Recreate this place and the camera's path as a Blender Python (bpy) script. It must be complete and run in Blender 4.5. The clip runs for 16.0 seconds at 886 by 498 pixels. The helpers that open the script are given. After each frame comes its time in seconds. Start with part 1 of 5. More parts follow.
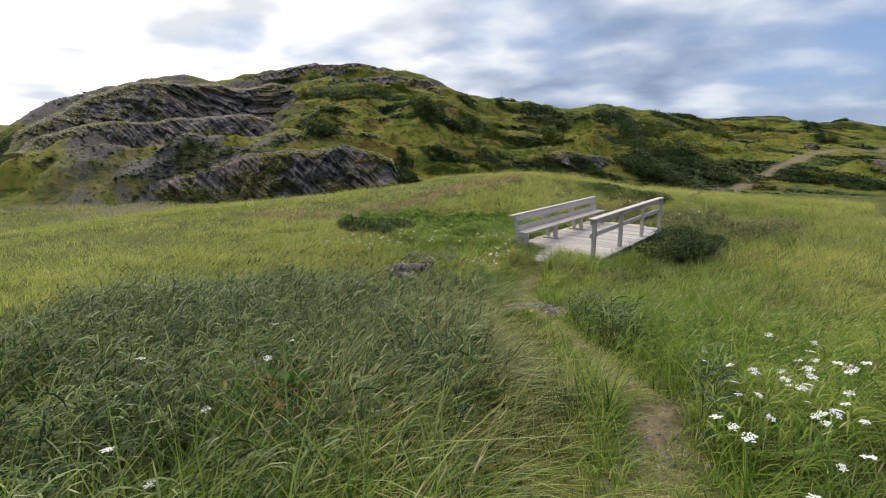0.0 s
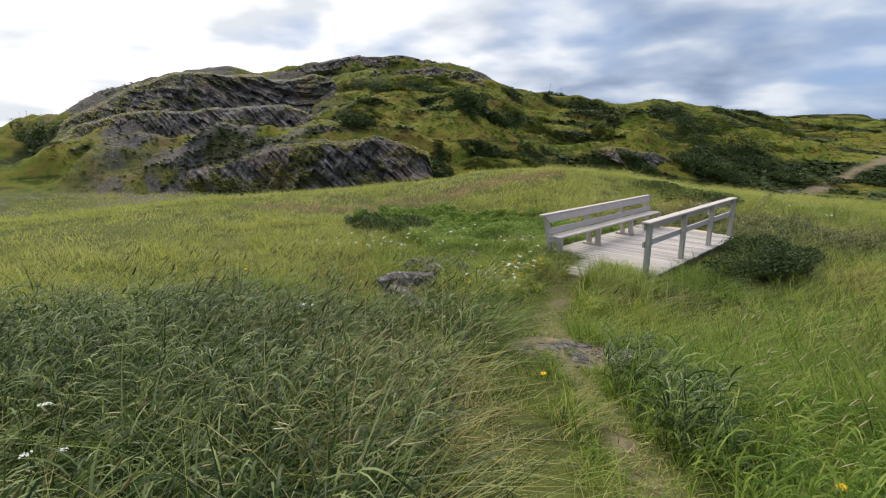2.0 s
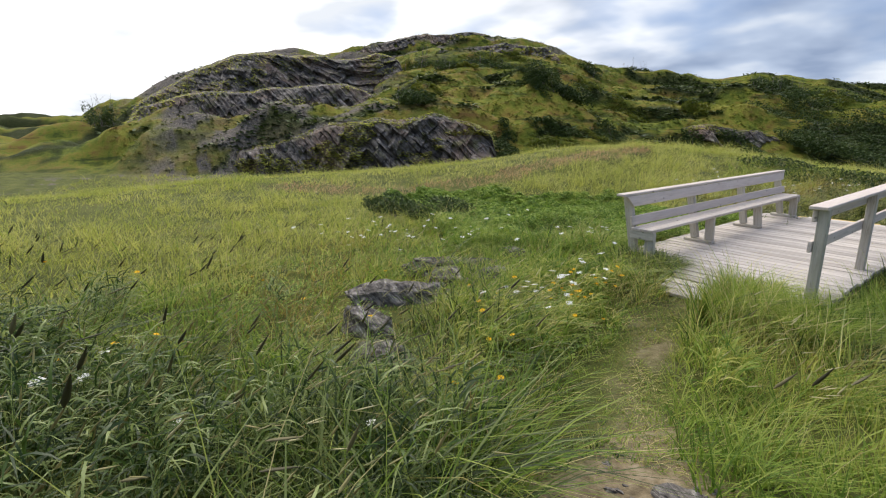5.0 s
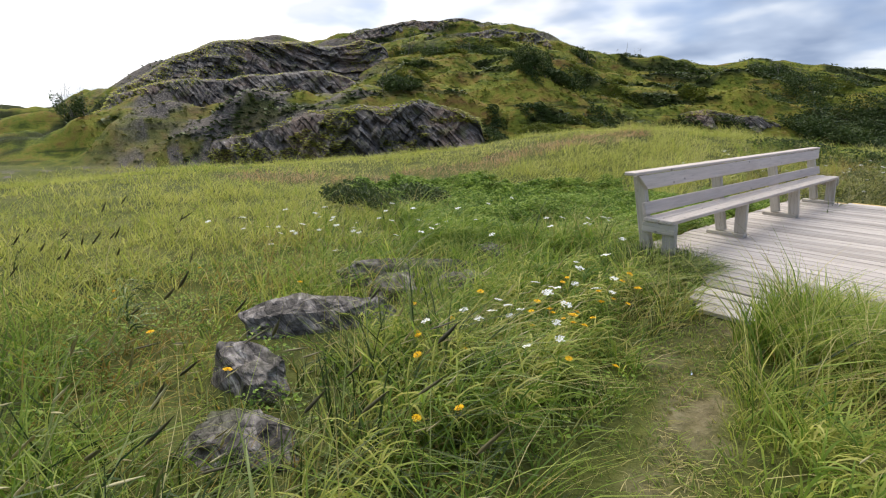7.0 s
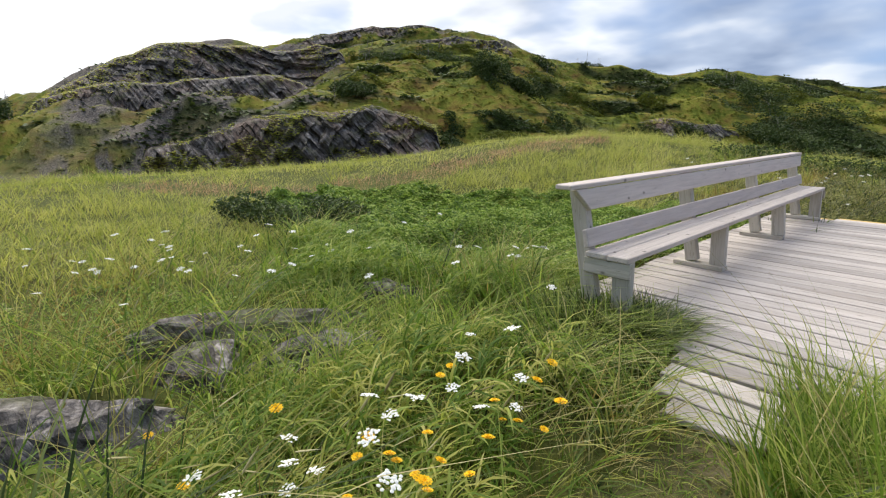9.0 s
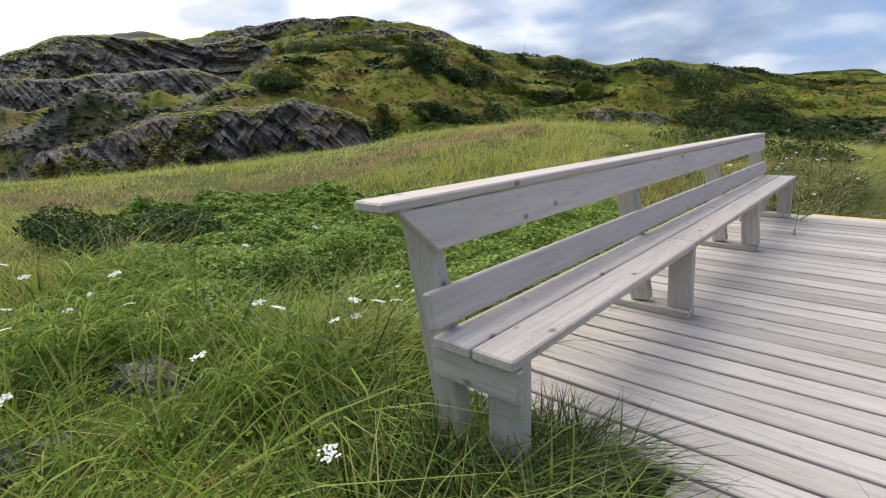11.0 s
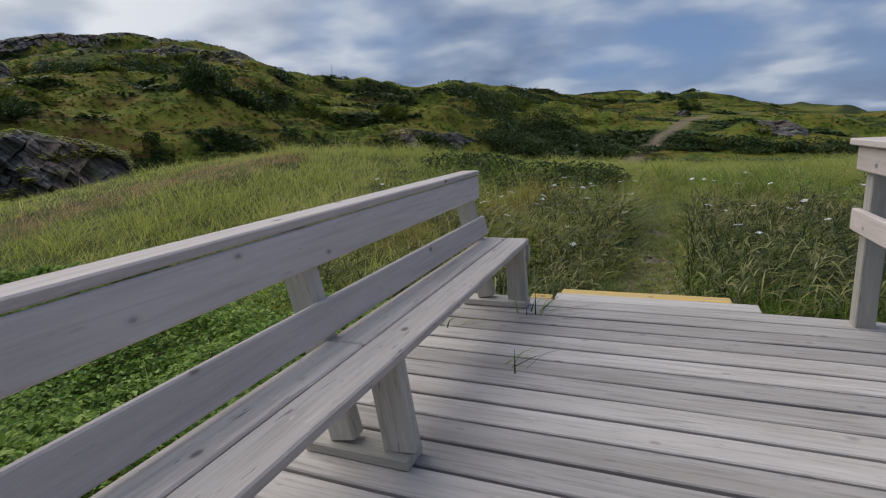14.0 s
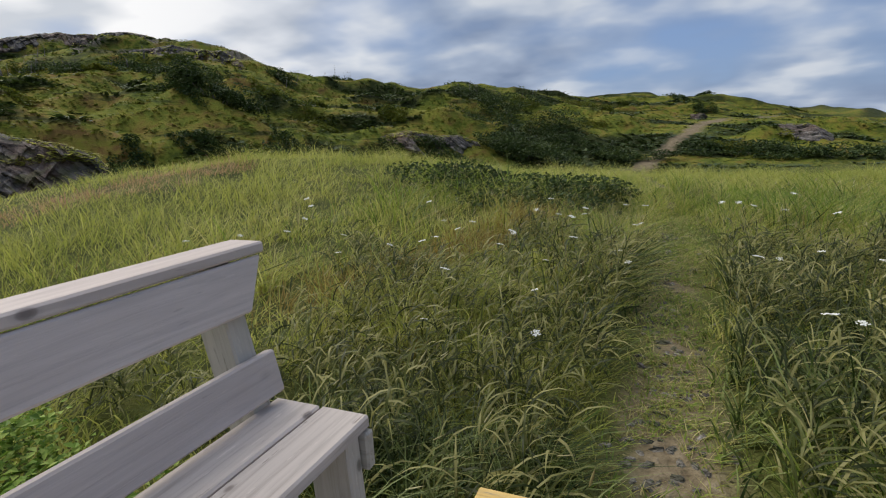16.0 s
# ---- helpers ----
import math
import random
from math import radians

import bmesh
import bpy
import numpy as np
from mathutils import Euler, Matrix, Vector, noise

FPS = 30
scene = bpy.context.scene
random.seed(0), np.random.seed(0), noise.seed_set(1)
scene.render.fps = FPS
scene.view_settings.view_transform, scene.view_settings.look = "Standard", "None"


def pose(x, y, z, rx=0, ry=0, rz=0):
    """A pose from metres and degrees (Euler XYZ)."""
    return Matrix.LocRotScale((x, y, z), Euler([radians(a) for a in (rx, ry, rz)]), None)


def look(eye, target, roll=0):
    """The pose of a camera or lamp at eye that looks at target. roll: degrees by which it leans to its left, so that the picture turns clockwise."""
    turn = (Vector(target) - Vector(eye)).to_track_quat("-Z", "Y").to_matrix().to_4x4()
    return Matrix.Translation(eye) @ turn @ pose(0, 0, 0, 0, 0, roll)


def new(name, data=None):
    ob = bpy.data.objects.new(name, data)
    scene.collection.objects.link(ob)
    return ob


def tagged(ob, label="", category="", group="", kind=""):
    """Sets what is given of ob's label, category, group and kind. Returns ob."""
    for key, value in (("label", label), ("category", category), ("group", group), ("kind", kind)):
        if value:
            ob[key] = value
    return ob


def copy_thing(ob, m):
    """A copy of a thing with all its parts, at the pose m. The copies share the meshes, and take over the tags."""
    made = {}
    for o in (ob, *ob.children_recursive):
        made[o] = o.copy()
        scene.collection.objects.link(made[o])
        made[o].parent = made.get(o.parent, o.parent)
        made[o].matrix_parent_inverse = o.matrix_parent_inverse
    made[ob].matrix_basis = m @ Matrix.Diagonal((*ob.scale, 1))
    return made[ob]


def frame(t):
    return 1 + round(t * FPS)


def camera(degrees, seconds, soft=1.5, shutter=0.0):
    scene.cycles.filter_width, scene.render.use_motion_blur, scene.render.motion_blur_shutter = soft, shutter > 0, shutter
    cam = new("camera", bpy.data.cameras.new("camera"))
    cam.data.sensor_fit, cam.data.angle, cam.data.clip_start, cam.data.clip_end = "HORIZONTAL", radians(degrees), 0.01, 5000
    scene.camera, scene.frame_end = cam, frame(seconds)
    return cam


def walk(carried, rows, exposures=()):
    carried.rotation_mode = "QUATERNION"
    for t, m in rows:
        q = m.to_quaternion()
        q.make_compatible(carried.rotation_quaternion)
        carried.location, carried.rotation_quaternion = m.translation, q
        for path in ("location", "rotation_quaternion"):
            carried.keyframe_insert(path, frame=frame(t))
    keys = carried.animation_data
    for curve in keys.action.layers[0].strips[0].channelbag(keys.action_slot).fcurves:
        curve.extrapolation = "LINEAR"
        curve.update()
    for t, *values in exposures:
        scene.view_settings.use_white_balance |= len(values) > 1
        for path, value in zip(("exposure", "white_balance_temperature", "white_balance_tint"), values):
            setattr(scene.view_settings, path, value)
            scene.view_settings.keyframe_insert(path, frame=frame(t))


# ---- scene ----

# seconds, eye, turn to the left from +y, tilt up, lean
PATH = [
    (0, (6.492, -12.572, 2.909), 37.36, -11.98, -0.05),
    (0.5, (6.276, -11.931, 2.830), 37.80, -12.10, -0.21),
    (1, (6.011, -11.312, 2.746), 38.62, -12.24, -0.10),
    (1.5, (5.705, -10.702, 2.651), 39.88, -12.25, 0.13),
    (2, (5.426, -10.016, 2.519), 42.35, -12.26, 0.70),
    (2.5, (5.133, -9.394, 2.405), 44.05, -12.41, 0.46),
    (3, (4.728, -8.817, 2.293), 46.16, -12.79, 0.44),
    (3.5, (4.285, -8.252, 2.176), 46.97, -12.94, 0.20),
    (4, (3.977, -7.670, 2.090), 49.80, -13.17, 0.34),
    (6.5, (2.586, -5.673, 1.495), 50.51, -14.14, -0.06),
    (7, (2.314, -5.256, 1.467), 49.72, -14.53, -0.22),
    (7.5, (1.949, -4.859, 1.418), 49.21, -14.43, -0.22),
    (8, (1.714, -4.436, 1.378), 48.25, -14.11, -0.13),
    (8.5, (1.606, -3.948, 1.342), 46.89, -13.74, 0.01),
    (11, (0.740, -1.535, 1.141), 40.56, -14.13, -1.25),
    (11.5, (0.577, -1.011, 1.142), 35.46, -14.08, -1.60),
    (12, (0.604, -0.375, 1.141), 31.05, -13.38, -2.54),
    (12.5, (0.677, 0.105, 1.191), 26.42, -12.95, -2.89),
    (13, (0.734, 0.684, 1.165), 23.83, -12.67, -3.46),
    (13.5, (0.763, 1.338, 1.149), 22.95, -12.50, -2.82),
    (14, (0.775, 1.902, 1.159), 22.74, -12.44, -3.18),
    (14.5, (0.773, 2.557, 1.174), 22.52, -12.07, -2.71),
    (15, (0.763, 3.107, 1.190), 22.87, -12.25, -3.15),
    (15.5, (0.747, 3.698, 1.169), 23.41, -12.15, -2.96),
    (16, (0.713, 4.179, 1.169), 23.93, -12.12, -2.96),
]


def eye_pose(eye, left, up, lean):
    l, u = radians(left), radians(up)
    ahead = Vector((-math.sin(l) * math.cos(u), math.cos(l) * math.cos(u), math.sin(u)))
    return look(eye, Vector(eye) + ahead, lean)


cam = camera(80.82, 16.0, 1.15)
walk(cam, [(t, eye_pose(e, l, u, r)) for t, e, l, u, r in PATH],
     [(0, -0.02, 6500, 10), (4, 0.05, 6500, 10), (6.5, 0.2, 6500, 10), (8.5, 0.2, 6500, 10), (11, 0.08, 6350, 10), (12.5, -0.3, 6150, 10),
      (13.5, -0.7, 6000, 10), (14.5, -0.72, 6000, 10), (15.5, -0.52, 6200, 10), (16, -0.38, 6400, 10)])

# ---------------------------------------------------------------- light
SUN_LEFT, SUN_UP = 75.0, 56.0


def nodes_of(tree):
    tree.nodes.clear()

    def add(kind, **given):
        n = tree.nodes.new(kind)
        for key, value in given.items():
            if key == "at":
                for socket, v in value.items():
                    if isinstance(v, bpy.types.NodeSocket):
                        tree.links.new(v, n.inputs[socket])
                    else:
                        n.inputs[socket].default_value = v
            elif key == "noise_dimensions":
                n.noise_dimensions = value
            elif key == "operation":
                n.operation = value
            elif key == "data_type":
                n.data_type = value
            elif key == "blend_type":
                n.blend_type = value
            elif key == "attribute_name":
                n.attribute_name = value
        return n
    return add


def ramp(add, fac, stops, interpolation="LINEAR"):
    n = add("ShaderNodeValToRGB", at={"Fac": fac})
    n.color_ramp.interpolation = interpolation
    els = n.color_ramp.elements
    while len(els) < len(stops):
        els.new(0.5)
    for e, (p, c) in zip(els, stops):
        e.position, e.color = p, (c, c, c, 1) if isinstance(c, (int, float)) else (*c, 1)
    return n.outputs[0]


def mix(add, fac, a, b, blend="MIX"):
    n = add("ShaderNodeMix", data_type="RGBA", blend_type=blend)
    tree_in = {0: fac, 6: a, 7: b}
    for i, v in tree_in.items():
        if isinstance(v, bpy.types.NodeSocket):
            n.id_data.links.new(v, n.inputs[i])
        else:
            n.inputs[i].default_value = v if i == 0 else ((*v, 1) if len(v) == 3 else v)
    return n.outputs[2]


world = bpy.data.worlds.new("world")
scene.world = world
world.use_nodes = True
W = nodes_of(world.node_tree)
sky = W("ShaderNodeTexSky")
sky.sky_type, sky.sun_disc = "NISHITA", False
sky.sun_elevation, sky.sun_rotation = radians(SUN_UP), radians(-SUN_LEFT)
sky.air_density, sky.dust_density, sky.ozone_density = 1.0, 1.0, 3.0
way = W("ShaderNodeTexCoord").outputs["Generated"]
apart = W("ShaderNodeSeparateXYZ", at={0: way})
# clouds lie in a flat layer: the way is spread over a plane overhead
lift = W("ShaderNodeMath", operation="ADD", at={0: apart.outputs[2], 1: 0.30})
lift = W("ShaderNodeMath", operation="MAXIMUM", at={0: lift.outputs[0], 1: 0.12})
flat = W("ShaderNodeVectorMath", operation="DIVIDE", at={0: way, 1: W("ShaderNodeCombineXYZ", at={0: lift.outputs[0], 1: lift.outputs[0], 2: lift.outputs[0]}).outputs[0]})
flat = W("ShaderNodeVectorMath", operation="MULTIPLY", at={0: flat.outputs[0], 1: (1.0, 1.0, 2.2)})
big = W("ShaderNodeTexNoise", at={"Vector": flat.outputs[0], "Scale": 1.1, "Detail": 5.0, "Roughness": 0.48, "Distortion": 0.1})
fine = W("ShaderNodeTexNoise", at={"Vector": flat.outputs[0], "Scale": 3.0, "Detail": 3.5, "Roughness": 0.42, "Distortion": 0.1})
# thicker and brighter towards the veiled sun
sun_way = (-math.sin(radians(SUN_LEFT)), math.cos(radians(SUN_LEFT)), 0.25)
toward = W("ShaderNodeVectorMath", operation="DOT_PRODUCT", at={0: way, 1: sun_way}).outputs["Value"]
near_sun = ramp(W, toward, [(0.68, 0.0), (0.95, 1.0)])
cover = W("ShaderNodeMath", operation="MULTIPLY_ADD", at={0: near_sun, 1: 0.22, 2: big.outputs["Fac"]})
cover = W("ShaderNodeMath", operation="MULTIPLY_ADD", at={0: fine.outputs["Fac"], 1: 0.45, 2: cover.outputs[0]})
thick = ramp(W, cover.outputs[0], [(0.54, 0.0), (0.82, 1.0)])
tone = ramp(W, fine.outputs["Fac"], [(0.34, (2.9, 3.7, 5.3)), (0.50, (4.7, 5.6, 7.2)), (0.66, (8.0, 8.5, 9.2))])
veil = ramp(W, fine.outputs["Fac"], [(0.36, (8.0, 8.4, 9.0)), (0.56, (12.6, 12.5, 12.4))])
lit = mix(W, near_sun, tone, veil)
blue = mix(W, 0.55, sky.outputs[0], (3.1, 4.7, 8.6))
air = mix(W, thick, blue, lit)
back = W("ShaderNodeBackground", at={"Color": air, "Strength": 0.1})
W("ShaderNodeOutputWorld", at={"Surface": back.outputs[0]})

sun = new("sun", bpy.data.lights.new("sun", "SUN"))
sun.data.energy, sun.data.angle, sun.data.color = 4.0, radians(62), (1.0, 0.93, 0.80)
far_sun = (-math.sin(radians(SUN_LEFT)) * math.cos(radians(SUN_UP)) * 50, math.cos(radians(SUN_LEFT)) * math.cos(radians(SUN_UP)) * 50, math.sin(radians(SUN_UP)) * 50)
sun.matrix_world = look(far_sun, (0, 0, 0))

# ---------------------------------------------------------------- materials


def material(name, rough=0.8, spec=0.3):
    m = bpy.data.materials.new(name)
    m.use_nodes = True
    add = nodes_of(m.node_tree)
    shader = add("ShaderNodeBsdfPrincipled", at={"Roughness": rough, "Specular IOR Level": spec})
    add("ShaderNodeOutputMaterial", at={"Surface": shader.outputs[0]})
    return m, add, shader, m.node_tree.links


def wood(name, pale, dark, stain, flaked=0.7, spread=0.26, knotty=0.9):
    """Weathered boards: grain along x, knots, worn patches, one tone for each board."""
    m, add, sh, links = material(name, 0.75, 0.25)
    rnd = add("ShaderNodeObjectInfo").outputs["Random"]
    place = add("ShaderNodeTexCoord").outputs["Object"]
    far = add("ShaderNodeCombineXYZ", at={0: add("ShaderNodeMath", operation="MULTIPLY", at={0: rnd, 1: 37.0}).outputs[0], 1: add("ShaderNodeMath", operation="MULTIPLY", at={0: rnd, 1: 91.0}).outputs[0]})
    here = add("ShaderNodeVectorMath", operation="ADD", at={0: place, 1: far.outputs[0]}).outputs[0]
    long = add("ShaderNodeVectorMath", operation="MULTIPLY", at={0: here, 1: (1.6, 30.0, 30.0)}).outputs[0]
    grain = add("ShaderNodeTexNoise", at={"Vector": long, "Scale": 1.6, "Detail": 6.0, "Roughness": 0.62, "Distortion": 0.6}).outputs["Fac"]
    streak = add("ShaderNodeVectorMath", operation="MULTIPLY", at={0: here, 1: (0.7, 5.0, 5.0)}).outputs[0]
    worn = add("ShaderNodeTexNoise", at={"Vector": streak, "Scale": 1.7, "Detail": 5.0, "Roughness": 0.6}).outputs["Fac"]
    knots = add("ShaderNodeVectorMath", operation="MULTIPLY", at={0: here, 1: (4.5, 7.5, 7.5)}).outputs[0]
    knot = add("ShaderNodeTexVoronoi", at={"Vector": knots, "Scale": 1.0, "Randomness": 1.0}).outputs["Distance"]
    col = ramp(add, grain, [(0.30, dark), (0.50, pale), (0.75, tuple(min(1, c * 1.12) for c in pale))])
    col = mix(add, ramp(add, worn, [(0.46, 0.0), (0.74, 0.6)]), col, stain)
    col = mix(add, ramp(add, knot, [(0.04, knotty), (0.075, 0.8 * knotty), (0.10, 0.2 * knotty), (0.15, 0.0)]), col, tuple(c * 0.42 for c in stain))
    fleck = add("ShaderNodeVectorMath", operation="MULTIPLY", at={0: here, 1: (9.0, 60.0, 60.0)}).outputs[0]
    fleck = add("ShaderNodeTexNoise", at={"Vector": fleck, "Scale": 1.0, "Detail": 4.0, "Roughness": 0.6}).outputs["Fac"]
    col = mix(add, ramp(add, fleck, [(0.64, 0.0), (0.70, flaked)]), col, tuple(c * 0.55 for c in stain))
    col = mix(add, ramp(add, fleck, [(0.30, flaked), (0.36, 0.0)]), col, tuple(min(1, c * 1.3) for c in pale))
    tone = add("ShaderNodeHueSaturation", at={"Color": col, "Value": add("ShaderNodeMapRange", at={0: rnd, 3: 0.92 - spread, 4: 0.92 + spread}).outputs[0]})
    links.new(tone.outputs[0], sh.inputs["Base Color"])
    bump = add("ShaderNodeBump", at={"Height": grain, "Strength": 0.35, "Distance": 0.006})
    links.new(bump.outputs[0], sh.inputs["Normal"])
    return m


# pale boards dulled by weather
deck_wood = wood("deck_wood", (0.475, 0.430, 0.402), (0.31, 0.278, 0.256), (0.33, 0.285, 0.245), 0.5, 0.24, 0.45)
bench_wood = wood("bench_wood", (0.50, 0.46, 0.405), (0.37, 0.34, 0.285), (0.33, 0.31, 0.235), 0.6, 0.10)
back_wood = wood("whitewashed_wood", (0.60, 0.520, 0.478), (0.50, 0.432, 0.398), (0.47, 0.392, 0.352), 0.30, 0.07)
seat_wood = wood("worn_seat_wood", (0.60, 0.530, 0.48), (0.45, 0.39, 0.350), (0.43, 0.355, 0.31), 0.8, 0.10)
yellow_wood = wood("yellow_wood", (0.56, 0.37, 0.10), (0.40, 0.25, 0.07), (0.38, 0.33, 0.24))
old_wood = wood("old_wood", (0.20, 0.17, 0.15), (0.10, 0.08, 0.07), (0.12, 0.10, 0.09))


def blades(name, low, high, tip, rough=0.55, through_light=0.35, patch=0.8, vary=0.7):
    """Grass and leaves: one tone for each blade, drifts of tone over the ground, light through the blade."""
    m, add, sh, links = material(name, rough, 0.25)
    rnd = add("ShaderNodeNewGeometry").outputs["Random Per Island"]
    where = add("ShaderNodeNewGeometry").outputs["Position"]
    drift = add("ShaderNodeTexNoise", at={"Vector": where, "Scale": patch, "Detail": 3.0}).outputs["Fac"]
    both = add("ShaderNodeMath", operation="MULTIPLY_ADD", at={0: drift, 1: 0.8, 2: add("ShaderNodeMath", operation="MULTIPLY_ADD", at={0: rnd, 1: vary, 2: 0.08 - 0.5 * vary}).outputs[0]}).outputs[0]
    col = ramp(add, both, [(0.28, low), (0.52, high), (0.80, tip)])
    links.new(col, sh.inputs["Base Color"])
    thin = add("ShaderNodeBsdfTranslucent", at={"Color": col})
    both_sides = add("ShaderNodeMixShader", at={0: through_light, 1: sh.outputs[0], 2: thin.outputs[0]})
    add("ShaderNodeOutputMaterial", at={"Surface": both_sides.outputs[0]})
    out = [n for n in m.node_tree.nodes if n.type == "OUTPUT_MATERIAL"]
    m.node_tree.nodes.remove(out[0])
    return m


def ground_material():
    m, add, sh, links = material("ground_cover", 0.9, 0.1)
    where = add("ShaderNodeNewGeometry").outputs["Position"]
    cover = add("ShaderNodeAttribute", attribute_name="cover")
    mask = cover.outputs["Color"]
    bits = add("ShaderNodeSeparateColor", at={0: mask})
    n1 = add("ShaderNodeTexNoise", at={"Vector": where, "Scale": 0.16, "Detail": 6.0, "Roughness": 0.6, "Distortion": 0.5}).outputs["Fac"]
    n2 = add("ShaderNodeTexNoise", at={"Vector": where, "Scale": 1.1, "Detail": 6.0, "Roughness": 0.65}).outputs["Fac"]
    n3 = add("ShaderNodeTexNoise", at={"Vector": where, "Scale": 9.0, "Detail": 5.0, "Roughness": 0.7}).outputs["Fac"]
    both = add("ShaderNodeMath", operation="MULTIPLY_ADD", at={0: n2, 1: 0.55, 2: add("ShaderNodeMath", operation="MULTIPLY", at={0: n1, 1: 0.5}).outputs[0]}).outputs[0]
    heath = ramp(add, both, [(0.38, (0.034, 0.048, 0.012)), (0.45, (0.085, 0.112, 0.016)), (0.51, (0.150, 0.170, 0.023)), (0.58, (0.205, 0.168, 0.033)), (0.65, (0.17, 0.104, 0.033))])
    heath = mix(add, ramp(add, n3, [(0.35, 0.22), (0.55, 0.0)]), heath, (0.026, 0.034, 0.012))
    tread = add("ShaderNodeVectorMath", operation="MULTIPLY", at={0: where, 1: (0.16, 0.16, 1.5)}).outputs[0]
    tread = add("ShaderNodeTexNoise", at={"Vector": tread, "Scale": 1.0, "Detail": 6.0, "Roughness": 0.62, "Distortion": 0.4}).outputs["Fac"]
    heath = mix(add, ramp(add, tread, [(0.36, 0.8), (0.45, 0.0)]), heath, (0.030, 0.042, 0.012))
    heath = mix(add, ramp(add, tread, [(0.52, 0.0), (0.66, 0.75)]), heath, (0.185, 0.190, 0.028))
    heath = mix(add, cover.outputs["Alpha"], heath, ramp(add, n3, [(0.35, (0.016, 0.022, 0.008)), (0.65, (0.050, 0.062, 0.016))]))
    meadow = ramp(add, n2, [(0.30, (0.036, 0.044, 0.014)), (0.55, (0.100, 0.112, 0.027)), (0.75, (0.16, 0.142, 0.046))])
    soil = ramp(add, n3, [(0.30, (0.10, 0.075, 0.045)), (0.55, (0.24, 0.19, 0.12)), (0.75, (0.34, 0.28, 0.20))])
    col = mix(add, bits.outputs[0], meadow, heath)
    col = mix(add, bits.outputs[1], col, soil)
    col = mix(add, bits.outputs[2], col, ramp(add, n3, [(0.32, (0.035, 0.030, 0.027)), (0.48, (0.115, 0.100, 0.088)), (0.60, (0.20, 0.175, 0.152)), (0.72, (0.34, 0.31, 0.28))]))
    links.new(col, sh.inputs["Base Color"])
    bump = add("ShaderNodeBump", at={"Height": add("ShaderNodeMath", operation="MULTIPLY_ADD", at={0: n2, 1: bits.outputs[0], 2: add("ShaderNodeMath", operation="MULTIPLY", at={0: n3, 1: 0.35}).outputs[0]}).outputs[0], "Strength": 0.6, "Distance": 0.4})
    links.new(bump.outputs[0], sh.inputs["Normal"])
    return m


